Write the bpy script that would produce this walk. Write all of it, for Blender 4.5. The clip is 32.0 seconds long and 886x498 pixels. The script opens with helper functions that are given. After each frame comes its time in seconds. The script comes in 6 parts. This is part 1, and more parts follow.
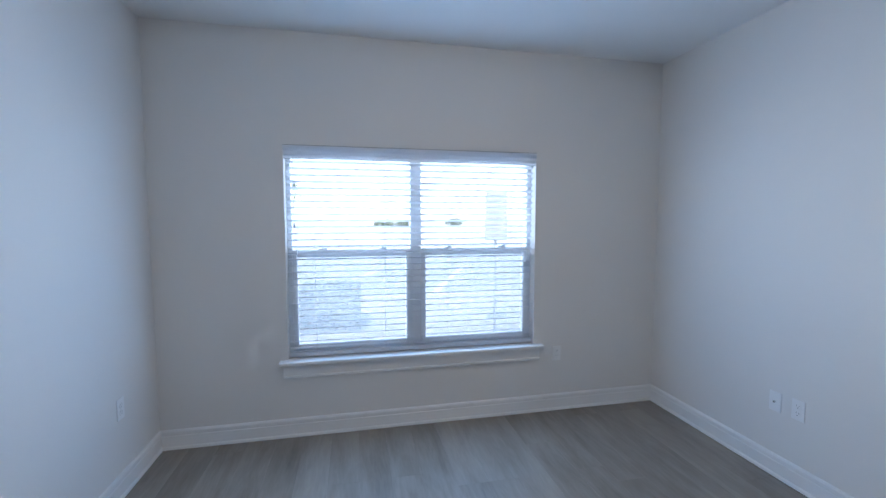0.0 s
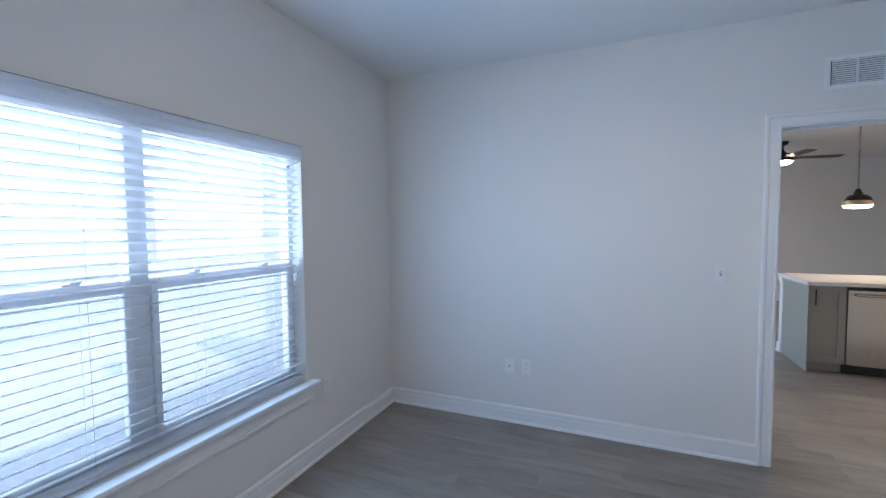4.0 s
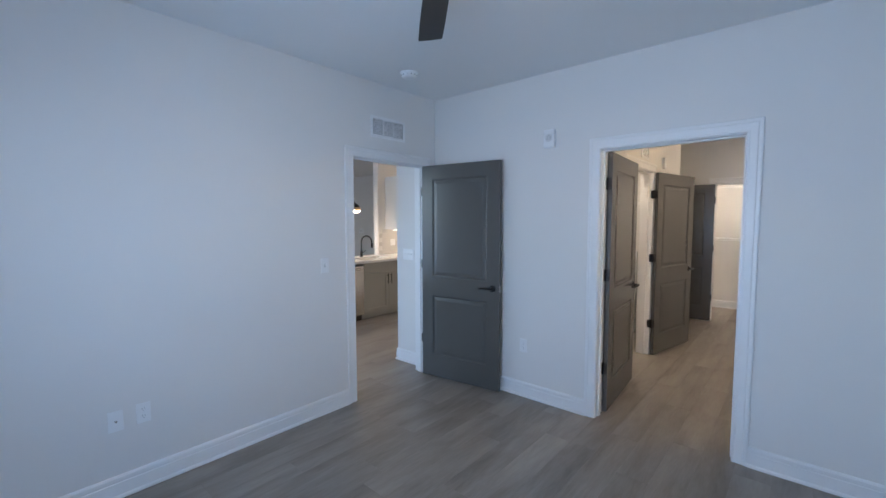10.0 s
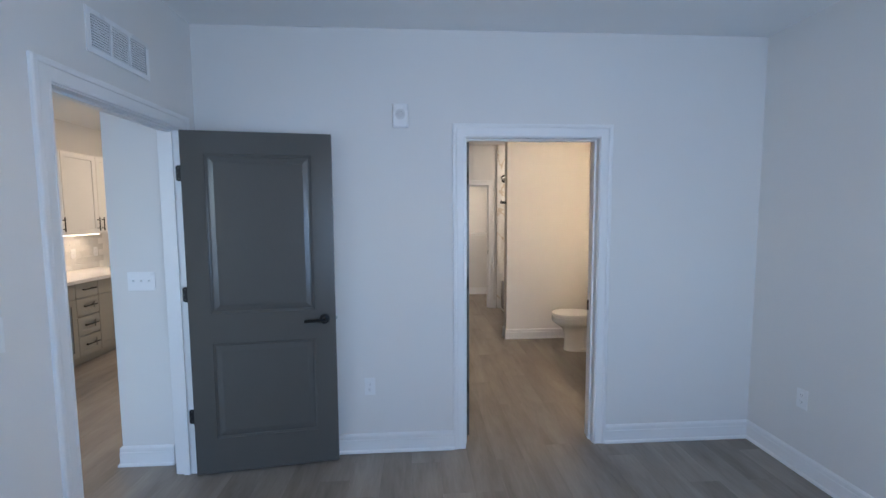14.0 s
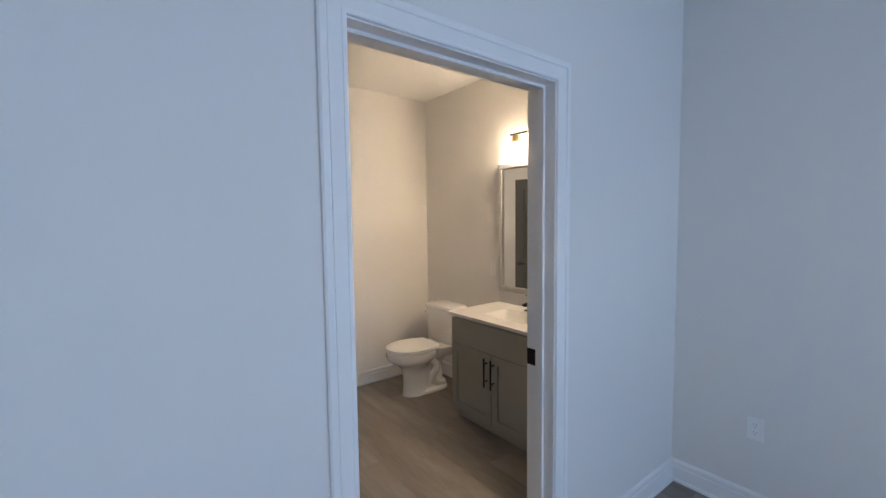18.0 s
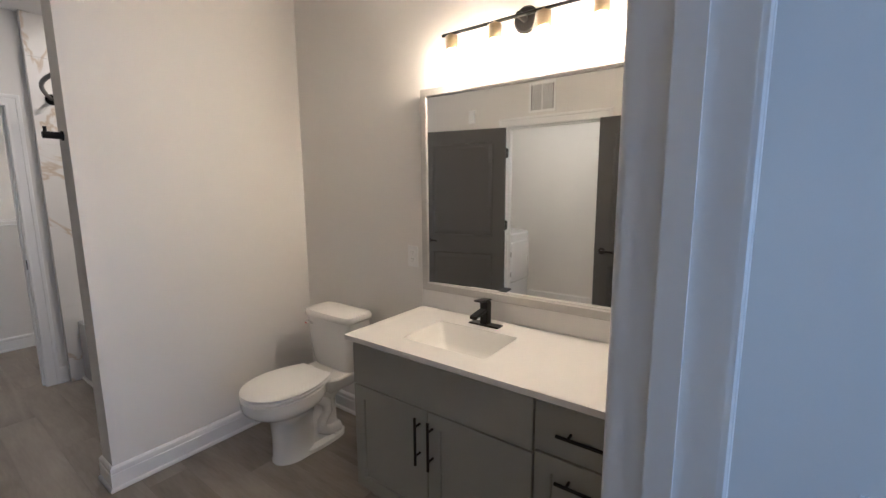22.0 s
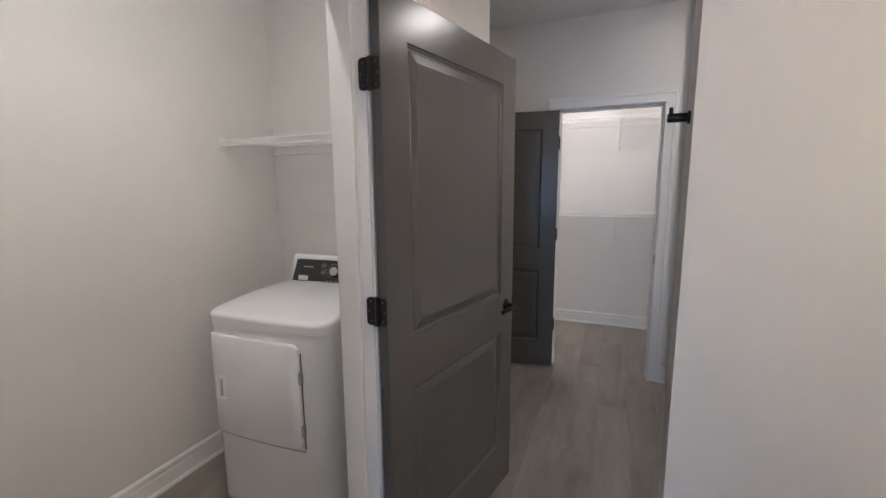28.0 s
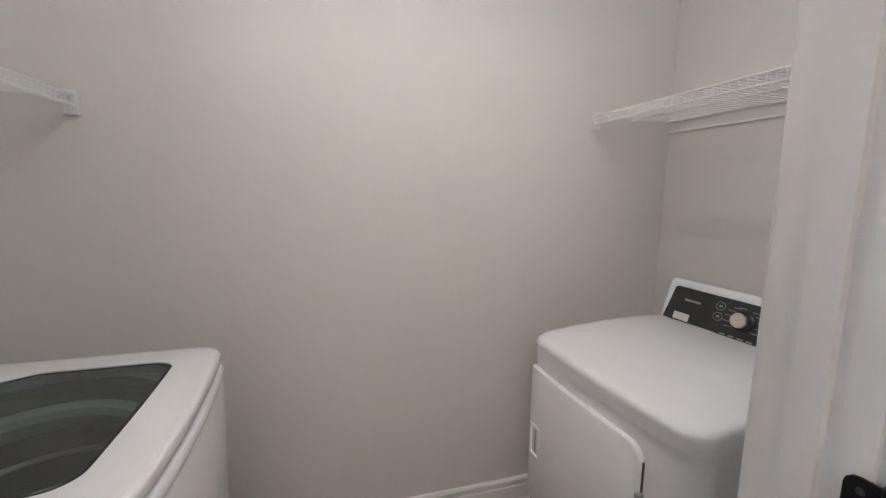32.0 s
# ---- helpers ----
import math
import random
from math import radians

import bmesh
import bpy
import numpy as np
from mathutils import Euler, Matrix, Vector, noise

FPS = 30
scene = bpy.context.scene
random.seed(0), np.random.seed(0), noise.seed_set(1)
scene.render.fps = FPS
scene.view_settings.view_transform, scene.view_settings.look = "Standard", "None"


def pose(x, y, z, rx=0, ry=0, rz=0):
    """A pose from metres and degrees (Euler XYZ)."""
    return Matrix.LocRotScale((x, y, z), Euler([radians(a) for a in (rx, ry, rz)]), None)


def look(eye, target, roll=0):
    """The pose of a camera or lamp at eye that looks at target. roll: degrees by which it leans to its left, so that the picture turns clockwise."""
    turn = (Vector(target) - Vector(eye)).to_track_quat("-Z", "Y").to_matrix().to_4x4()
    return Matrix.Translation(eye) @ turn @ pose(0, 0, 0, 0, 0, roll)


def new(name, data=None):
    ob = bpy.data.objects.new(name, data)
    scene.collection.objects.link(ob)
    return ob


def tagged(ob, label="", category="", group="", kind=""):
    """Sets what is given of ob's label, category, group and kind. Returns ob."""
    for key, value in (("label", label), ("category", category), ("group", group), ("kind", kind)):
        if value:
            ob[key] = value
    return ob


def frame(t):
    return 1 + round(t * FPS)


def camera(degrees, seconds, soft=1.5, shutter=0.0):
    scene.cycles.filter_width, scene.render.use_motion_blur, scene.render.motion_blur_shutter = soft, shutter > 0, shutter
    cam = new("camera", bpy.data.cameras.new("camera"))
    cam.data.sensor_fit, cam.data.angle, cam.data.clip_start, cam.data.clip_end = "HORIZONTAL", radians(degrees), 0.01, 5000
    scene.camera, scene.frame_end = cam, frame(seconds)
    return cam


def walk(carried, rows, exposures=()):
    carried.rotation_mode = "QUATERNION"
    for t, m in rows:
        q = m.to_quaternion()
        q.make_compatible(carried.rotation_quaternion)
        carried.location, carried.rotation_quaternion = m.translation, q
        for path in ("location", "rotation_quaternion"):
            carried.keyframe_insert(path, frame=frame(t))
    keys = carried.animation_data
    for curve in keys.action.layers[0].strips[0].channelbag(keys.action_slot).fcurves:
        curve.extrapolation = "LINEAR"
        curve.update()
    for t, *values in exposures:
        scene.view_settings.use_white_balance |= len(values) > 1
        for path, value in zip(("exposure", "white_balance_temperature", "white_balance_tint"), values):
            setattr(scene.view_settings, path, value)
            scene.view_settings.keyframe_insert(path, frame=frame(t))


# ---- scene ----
cam = camera(93.8, 32.0)
EXPOSURES = [(0, 2.40, 5960, 10), (6, 2.43, 6040, 10), (9, 2.37, 5840, 10), (16, 2.35, 5850, 10), (19, 2.29, 5700, 10), (21, 2.19, 5350, 10), (23, 2.20, 5120, 10), (26, 2.17, 5050, 10), (32, 2.14, 5030, 10)]
PATH = [
    (0, (0.373, 0.242, 1.491), (0.789, 2.192, 1.344), -0.0),
    (0.5, (0.189, 0.334, 1.504), (0.802, 2.232, 1.352), -0.1),
    (1, (0.039, 0.423, 1.499), (0.866, 2.239, 1.361), -0.3),
    (1.5, (-0.09, 0.504, 1.502), (0.937, 2.215, 1.365), -0.4),
    (2, (-0.191, 0.603, 1.502), (1.031, 2.181, 1.359), -0.5),
    (2.5, (-0.238, 0.771, 1.477), (1.182, 2.173, 1.343), -0.7),
    (3, (-0.274, 0.982, 1.492), (1.328, 2.171, 1.352), -0.3),
    (3.5, (-0.304, 1.164, 1.471), (1.436, 2.143, 1.358), -0.4),
    (5.5, (-0.237, 2.106, 1.508), (1.752, 2.261, 1.371), 0.0),
    (6, (-0.242, 2.276, 1.5), (1.752, 2.206, 1.362), -0.1),
    (6.5, (-0.208, 2.411, 1.499), (1.764, 2.11, 1.358), -0.0),
    (7, (-0.205, 2.515, 1.519), (1.709, 1.955, 1.379), -0.1),
    (7.5, (-0.248, 2.621, 1.539), (1.575, 1.809, 1.401), -0.1),
    (8, (-0.303, 2.66, 1.55), (1.433, 1.678, 1.415), -0.1),
    (8.5, (-0.346, 2.704, 1.558), (1.303, 1.582, 1.418), -0.2),
    (9, (-0.259, 2.754, 1.538), (1.264, 1.465, 1.4), -0.0),
    (9.5, (-0.184, 2.651, 1.538), (1.248, 1.262, 1.396), -0.2),
    (10, (-0.046, 2.612, 1.532), (1.259, 1.103, 1.39), -0.1),
    (10.5, (0.155, 2.601, 1.537), (1.294, 0.963, 1.397), -0.2),
    (11, (0.357, 2.604, 1.529), (1.315, 0.854, 1.387), -0.2),
    (11.5, (0.529, 2.542, 1.521), (1.322, 0.712, 1.378), -0.2),
    (12, (0.71, 2.481, 1.537), (1.316, 0.581, 1.392), -0.3),
    (12.5, (0.9, 2.447, 1.547), (1.323, 0.498, 1.397), -0.3),
    (13, (1.119, 2.42, 1.527), (1.326, 0.436, 1.385), -0.3),
    (13.5, (1.271, 2.281, 1.55), (1.313, 0.288, 1.386), -0.1),
    (14, (1.408, 2.152, 1.554), (1.286, 0.162, 1.393), -0.3),
    (14.5, (1.579, 1.986, 1.532), (1.253, 0.017, 1.393), -0.2),
    (15, (1.659, 1.814, 1.527), (1.188, -0.124, 1.385), -0.5),
    (15.5, (1.676, 1.639, 1.497), (1.074, -0.263, 1.364), -0.4),
    (17.5, (1.653, 0.758, 1.511), (0.528, -0.889, 1.364), -0.8),
    (18, (1.589, 0.531, 1.518), (0.367, -1.046, 1.378), -0.7),
    (18.5, (1.509, 0.351, 1.525), (0.221, -1.172, 1.379), -0.9),
    (19, (1.435, 0.18, 1.528), (0.083, -1.285, 1.375), -0.6),
    (19.5, (1.332, 0.018, 1.514), (-0.088, -1.382, 1.363), -0.5),
    (20, (1.217, -0.11, 1.499), (-0.256, -1.455, 1.351), -0.2),
    (20.5, (1.1, -0.199, 1.501), (-0.395, -1.515, 1.322), -0.4),
    (21, (0.997, -0.309, 1.493), (-0.546, -1.563, 1.277), -0.5),
    (21.5, (0.908, -0.406, 1.479), (-0.675, -1.606, 1.245), -0.1),
    (22, (0.841, -0.494, 1.466), (-0.755, -1.665, 1.177), -0.4),
    (22.5, (0.816, -0.545, 1.449), (-0.783, -1.699, 1.114), -0.5),
    (23, (0.771, -0.561, 1.435), (-0.822, -1.725, 1.108), -0.5),
    (23.5, (0.718, -0.583, 1.437), (-0.872, -1.755, 1.123), -0.5),
    (24, (0.682, -0.609, 1.446), (-0.832, -1.880, 1.141), -0.6),
    (24.5, (0.682, -0.616, 1.48), (-0.658, -2.066, 1.16), -0.7),
    (25, (0.69, -0.636, 1.474), (-0.407, -2.281, 1.173), -0.5),
    (25.5, (0.652, -0.728, 1.475), (-0.129, -2.543, 1.165), -0.6),
    (26, (0.616, -0.85, 1.507), (0.178, -2.775, 1.185), -0.6),
    (26.5, (0.596, -0.962, 1.514), (0.461, -2.932, 1.196), -0.3),
    (28.5, (0.525, -1.409, 1.477), (1.539, -3.107, 1.179), -0.5),
    (29, (0.569, -1.492, 1.477), (1.81, -3.031, 1.173), -0.5),
    (29.5, (0.644, -1.575, 1.464), (2.05, -2.964, 1.159), -0.6),
    (30, (0.754, -1.648, 1.453), (2.27, -2.913, 1.137), 0.1),
    (30.5, (0.853, -1.71, 1.445), (2.468, -2.847, 1.124), 0.6),
    (31, (0.924, -1.79, 1.427), (2.645, -2.76, 1.119), 0.4),
    (31.5, (0.967, -1.825, 1.416), (2.785, -2.609, 1.132), 0.4),
    (32, (0.975, -1.868, 1.427), (2.871, -2.435, 1.14), 0.7),
]
walk(cam, [(t, look(eye, target, roll)) for t, eye, target, roll in PATH], EXPOSURES)

# ---------------------------------------------------------------- world and light
world = bpy.data.worlds.new("world")
scene.world = world
world.use_nodes = True
wn = world.node_tree
sky = wn.nodes.new("ShaderNodeTexSky")
sky.sky_type, sky.sun_disc = "NISHITA", False
sky.sun_elevation, sky.sun_rotation = radians(52), radians(200)
wn.links.new(sky.outputs[0], wn.nodes["Background"].inputs[0])
wn.nodes["Background"].inputs[1].default_value = 0.15
sun = new("sun", bpy.data.lights.new("sun", "SUN"))
sun.data.energy, sun.data.angle, sun.data.color = 2.0, radians(0.5), (1, 0.95, 0.88)
sun.matrix_basis = look((0, 0, 0), (math.sin(radians(20)) * 0.6, math.cos(radians(20)) * 0.6, -0.79))
day = new("window_daylight", bpy.data.lights.new("window_daylight", "AREA"))
day.data.shape, day.data.size, day.data.size_y = "RECTANGLE", 1.70, 1.28
day.data.energy, day.data.color = 4.3, (0.33, 0.595, 1.0)
day.matrix_basis = look((0.81, 3.149, 1.225), (0.81, 0.0, 1.225))
outer = new("window_skylight", bpy.data.lights.new("window_skylight", "AREA"))
outer.data.shape, outer.data.size, outer.data.size_y = "RECTANGLE", 2.0, 1.7
outer.data.energy, outer.data.color = 8.4, (0.65, 0.81, 1.0)
outer.matrix_basis = look((0.81, 3.42, 1.45), (0.81, 0.0, 0.75))

living = new("living_room_daylight", bpy.data.lights.new("living_room_daylight", "AREA"))
living.data.shape, living.data.size, living.data.size_y = "RECTANGLE", 2.5, 1.8
living.data.energy, living.data.color = 6.0, (0.50, 0.72, 1.0)
living.matrix_basis = look((5.7, 3.10, 1.37), (5.7, 0.0, 1.37))

WARM = (1.0, 0.74, 0.50)
SOFTWARM = (1.0, 0.80, 0.60)
CLOSETWARM = (1.0, 0.79, 0.585)
BULBWARM = (1.0, 0.725, 0.455)
NEUTRAL = (1.0, 0.80, 0.59)
FAN_GLOW, BULB_GLOW, PENDANT_GLOW, CEILING_GLOW, CLOSET_GLOW, KITCHEN_FILL = 13.0, 70.0, 9.0, 110.0, 20.0, 90.0

# ---------------------------------------------------------------- plan, metres
W, E, N, S, SB, TOP = -0.875, 2.75, 3.145, -0.5, -0.632, 2.695
BE = 1.215                      # east wall of the bathroom
LE, LS, LN = 2.54, -3.40, -0.80   # laundry
PY, PX = -2.91, 0.305           # partition behind the toilet
CY, CB = -4.675, -5.93          # closet wall, closet back
DH = 2.045                      # door opening height


# ---------------------------------------------------------------- materials
def mat(name, colour, rough=0.5, metal=0.0, vary=0.06, scale=3.0, fine=60.0, bump=0.0, spec=0.5, grain=(1, 1, 1), per_object=0.0, coat=0.0):
    """A painted, moulded or metal surface with slow and fine variation."""
    m = bpy.data.materials.new(name)
    m.use_nodes = True
    t, p = m.node_tree, m.node_tree.nodes["Principled BSDF"]
    p.inputs["Roughness"].default_value, p.inputs["Metallic"].default_value = rough, metal
    p.inputs["Specular IOR Level"].default_value, p.inputs["Coat Weight"].default_value = spec, coat
    co = t.nodes.new("ShaderNodeTexCoord")
    mp = t.nodes.new("ShaderNodeMapping")
    mp.inputs["Scale"].default_value = grain
    t.links.new(co.outputs["Object"], mp.inputs[0])
    slow, quick = t.nodes.new("ShaderNodeTexNoise"), t.nodes.new("ShaderNodeTexNoise")
    slow.inputs["Scale"].default_value, quick.inputs["Scale"].default_value = scale, fine
    slow.inputs["Detail"].default_value, quick.inputs["Detail"].default_value = 4, 3
    for n in (slow, quick):
        t.links.new(mp.outputs[0], n.inputs["Vector"])
    mix = t.nodes.new("ShaderNodeMath")
    mix.operation = "MULTIPLY_ADD"
    t.links.new(quick.outputs["Fac"], mix.inputs[0])
    mix.inputs[1].default_value = 0.4
    t.links.new(slow.outputs["Fac"], mix.inputs[2])
    source = mix.outputs[0]
    if per_object:
        info = t.nodes.new("ShaderNodeObjectInfo")
        add = t.nodes.new("ShaderNodeMath")
        add.operation = "MULTIPLY_ADD"
        t.links.new(info.outputs["Random"], add.inputs[0])
        add.inputs[1].default_value = per_object
        t.links.new(source, add.inputs[2])
        source = add.outputs[0]
    ramp = t.nodes.new("ShaderNodeMapRange")
    ramp.inputs["From Min"].default_value, ramp.inputs["From Max"].default_value = 0.35, 1.05 + per_object
    ramp.inputs["To Min"].default_value, ramp.inputs["To Max"].default_value = 1 - vary, 1 + vary
    t.links.new(source, ramp.inputs[0])
    hue = t.nodes.new("ShaderNodeMix")
    hue.data_type, hue.blend_type = "RGBA", "MULTIPLY"
    hue.inputs[0].default_value = 1
    hue.inputs[6].default_value = (*colour, 1)
    t.links.new(ramp.outputs[0], hue.inputs[7])
    t.links.new(hue.outputs[2], p.inputs["Base Color"])
    gloss = t.nodes.new("ShaderNodeMapRange")
    gloss.inputs["To Min"].default_value, gloss.inputs["To Max"].default_value = rough * 0.88, min(1, rough * 1.12)
    t.links.new(slow.outputs["Fac"], gloss.inputs[0])
    t.links.new(gloss.outputs[0], p.inputs["Roughness"])
    if bump:
        b = t.nodes.new("ShaderNodeBump")
        b.inputs["Strength"].default_value, b.inputs["Distance"].default_value = bump, 0.002
        t.links.new(quick.outputs["Fac"], b.inputs["Height"])
        t.links.new(b.outputs[0], p.inputs["Normal"])
    return m


def glow(name, colour, strength):
    m = bpy.data.materials.new(name)
    m.use_nodes = True
    p = m.node_tree.nodes["Principled BSDF"]
    p.inputs["Base Color"].default_value = (0.9, 0.9, 0.88, 1)
    p.inputs["Emission Color"].default_value, p.inputs["Emission Strength"].default_value = (*colour, 1), strength
    return m


def glass(name, tint=(1, 1, 1), rough=0.0, grazing=0.40):
    """Thin clear glass: see-through, with a reflection that grows towards grazing angles."""
    m = bpy.data.materials.new(name)
    m.use_nodes = True
    t = m.node_tree
    t.nodes.remove(t.nodes["Principled BSDF"])
    clear, shine, both, fres = (t.nodes.new(k) for k in ("ShaderNodeBsdfTransparent", "ShaderNodeBsdfGlossy", "ShaderNodeMixShader", "ShaderNodeLayerWeight"))
    clear.inputs[0].default_value, shine.inputs["Roughness"].default_value, fres.inputs[0].default_value = (*tint, 1), rough, 0.35
    edge = t.nodes.new("ShaderNodeMapRange")
    edge.inputs["To Min"].default_value, edge.inputs["To Max"].default_value = 0.03, grazing
    t.links.new(fres.outputs["Facing"], edge.inputs[0])
    t.links.new(edge.outputs[0], both.inputs[0])
    t.links.new(clear.outputs[0], both.inputs[1])
    t.links.new(shine.outputs[0], both.inputs[2])
    t.links.new(both.outputs[0], t.nodes["Material Output"].inputs[0])
    return m


def plank_material(name):
    """Grey oak vinyl plank: long grain, cathedral streaks and a tone of its own for each plank."""
    m = bpy.data.materials.new(name)
    m.use_nodes = True
    t, p = m.node_tree, m.node_tree.nodes["Principled BSDF"]
    co, mp, info = (t.nodes.new(k) for k in ("ShaderNodeTexCoord", "ShaderNodeMapping", "ShaderNodeObjectInfo"))
    mp.inputs["Scale"].default_value = (1.0, 0.13, 1.0)
    shift = t.nodes.new("ShaderNodeVectorMath")
    shift.operation = "MULTIPLY_ADD"
    t.links.new(info.outputs["Random"], shift.inputs[0])
    shift.inputs[1].default_value = (37, 53, 11)
    t.links.new(co.outputs["Object"], shift.inputs[2])
    t.links.new(shift.outputs[0], mp.inputs[0])
    broad, grain, ripple = (t.nodes.new("ShaderNodeTexNoise") for _ in range(3))
    for n, s, d, w in ((broad, 7, 4, 1.2), (grain, 70, 5, 0.4), (ripple, 24, 3, 2.5)):
        n.inputs["Scale"].default_value, n.inputs["Detail"].default_value, n.inputs["Distortion"].default_value = s, d, w
        t.links.new(mp.outputs[0], n.inputs["Vector"])

    def add(a, k, b):
        n = t.nodes.new("ShaderNodeMath")
        n.operation = "MULTIPLY_ADD"
        t.links.new(a, n.inputs[0])
        n.inputs[1].default_value = k
        if hasattr(b, "is_linked"):
            t.links.new(b, n.inputs[2])
        else:
            n.inputs[2].default_value = b
        return n.outputs[0]

    cloud = t.nodes.new("ShaderNodeTexNoise")
    cloud.inputs["Scale"].default_value, cloud.inputs["Detail"].default_value, cloud.inputs["Distortion"].default_value = 3.2, 3, 0.8
    soft = t.nodes.new("ShaderNodeMapping")
    soft.inputs["Scale"].default_value = (1.0, 0.38, 1.0)
    t.links.new(shift.outputs[0], soft.inputs[0])
    t.links.new(soft.outputs[0], cloud.inputs["Vector"])
    value = add(grain.outputs["Fac"], 0.20, add(ripple.outputs["Fac"], 0.26, add(info.outputs["Random"], 0.12, add(cloud.outputs["Fac"], 0.60, add(broad.outputs["Fac"], 0.55, 0.0)))))
    ramp = t.nodes.new("ShaderNodeValToRGB")
    e = ramp.color_ramp.elements
    e[0].position, e[0].color = 0.55, (0.136, 0.118, 0.100, 1)
    e[1].position, e[1].color = 1.25, (0.385, 0.347, 0.304, 1)
    mid = ramp.color_ramp.elements.new(0.86)
    mid.color = (0.257, 0.228, 0.197, 1)
    scale = t.nodes.new("ShaderNodeMapRange")
    scale.inputs["From Min"].default_value, scale.inputs["From Max"].default_value = 0.45, 1.3
    t.links.new(value, scale.inputs[0])
    e[0].position, mid.position, e[2].position = 0.1, 0.5, 0.95
    t.links.new(scale.outputs[0], ramp.inputs[0])
    t.links.new(ramp.outputs[0], p.inputs["Base Color"])
    rr = t.nodes.new("ShaderNodeMapRange")
    rr.inputs["To Min"].default_value, rr.inputs["To Max"].default_value = 0.34, 0.5
    t.links.new(ripple.outputs["Fac"], rr.inputs[0])
    t.links.new(rr.outputs[0], p.inputs["Roughness"])
    b = t.nodes.new("ShaderNodeBump")
    b.inputs["Strength"].default_value, b.inputs["Distance"].default_value = 0.25, 0.001
    t.links.new(grain.outputs["Fac"], b.inputs["Height"])
    t.links.new(b.outputs[0], p.inputs["Normal"])
    return m


def marble_material(name):
    m = mat(name, (0.80, 0.79, 0.77), 0.34, vary=0.03)
    t, p = m.node_tree, m.node_tree.nodes["Principled BSDF"]
    co, n = t.nodes.new("ShaderNodeTexCoord"), t.nodes.new("ShaderNodeTexNoise")
    n.inputs["Scale"].default_value, n.inputs["Detail"].default_value, n.inputs["Distortion"].default_value = 1.3, 5, 1.5
    t.links.new(co.outputs["Object"], n.inputs["Vector"])
    d = t.nodes.new("ShaderNodeMath")
    d.operation = "SUBTRACT"
    t.links.new(n.outputs["Fac"], d.inputs[0])
    d.inputs[1].default_value = 0.5
    a = t.nodes.new("ShaderNodeMath")
    a.operation = "ABSOLUTE"
    t.links.new(d.outputs[0], a.inputs[0])
    ramp = t.nodes.new("ShaderNodeValToRGB")
    e = ramp.color_ramp.elements
    e[0].position, e[0].color = 0.0, (0.60, 0.51, 0.41, 1)
    e[1].position, e[1].color = 0.020, (0.80, 0.79, 0.77, 1)
    t.links.new(a.outputs[0], ramp.inputs[0])
    t.links.new(ramp.outputs[0], p.inputs["Base Color"])
    return m


WALL = mat("wall_paint", (0.775, 0.758, 0.730), 0.75, vary=0.025, scale=0.8, fine=220, bump=0.10, spec=0.3)
CEIL = mat("ceiling_paint", (0.84, 0.838, 0.825), 0.9, vary=0.02, scale=0.7, fine=160, bump=0.15, spec=0.2)
TRIM = mat("trim_paint", (0.83, 0.825, 0.815), 0.38, vary=0.02, scale=2, fine=90, bump=0.02)
DOOR = mat("door_paint", (0.098, 0.095, 0.088), 0.22, vary=0.06, scale=2, fine=140, bump=0.05, grain=(1, 1, 0.25))
BLACK = mat("oil_rubbed_black", (0.018, 0.017, 0.016), 0.38, 0.6, vary=0.15, scale=14)
SCREWBLACK = mat("worn_screw", (0.085, 0.085, 0.083), 0.35, 0.8, vary=0.15, scale=40)
PLANK = plank_material("grey_oak_plank")
BLIND = mat("blind_slat", (0.80, 0.81, 0.82), 0.45, vary=0.02, scale=2, fine=40)
bt = BLIND.node_tree
tl, mx = bt.nodes.new("ShaderNodeBsdfTranslucent"), bt.nodes.new("ShaderNodeMixShader")
tl.inputs[0].default_value, mx.inputs[0].default_value = (0.86, 0.88, 0.92, 1), 0.55
bt.links.new(bt.nodes["Principled BSDF"].outputs[0], mx.inputs[1])
bt.links.new(tl.outputs[0], mx.inputs[2])
bt.links.new(mx.outputs[0], bt.nodes["Material Output"].inputs[0])
SCREEN = mat("insect_screen", (0.55, 0.56, 0.58), 0.8, vary=0.04)
sn = SCREEN.node_tree
st_, sl_, sm_ = sn.nodes.new("ShaderNodeBsdfTransparent"), sn.nodes.new("ShaderNodeBsdfTranslucent"), sn.nodes.new("ShaderNodeMixShader")
sm_.inputs[0].default_value, sl_.inputs[0].default_value = 0.46, (0.30, 0.305, 0.32, 1)
sn.links.new(st_.outputs[0], sm_.inputs[1])
sn.links.new(sl_.outputs[0], sm_.inputs[2])
sn.links.new(sm_.outputs[0], sn.nodes["Material Output"].inputs[0])
VINYL = mat("window_vinyl", (0.84, 0.86, 0.88), 0.4, vary=0.03)
PLASTIC = mat("white_plastic", (0.84, 0.84, 0.835), 0.28, vary=0.02)
SEATPLASTIC = mat("seat_plastic", (0.85, 0.845, 0.83), 0.42, vary=0.015)
SLOT = mat("dark_slot", (0.03, 0.03, 0.03), 0.6)
OUTSLOT = mat("outlet_slot", (0.20, 0.20, 0.20), 0.6)
CORD = mat("cord", (0.72, 0.73, 0.73), 0.8)
CABINET = mat("cabinet_grey", (0.325, 0.318, 0.280), 0.42, vary=0.04, scale=2, fine=120, bump=0.03)
CABWHITE = mat("cabinet_white", (0.74, 0.73, 0.70), 0.42, vary=0.03)
QUARTZ = mat("quartz_top", (0.72, 0.71, 0.695), 0.22, vary=0.025, scale=5, fine=180)
CERAMIC = mat("ceramic", (0.84, 0.83, 0.80), 0.08, vary=0.012, coat=0.3)
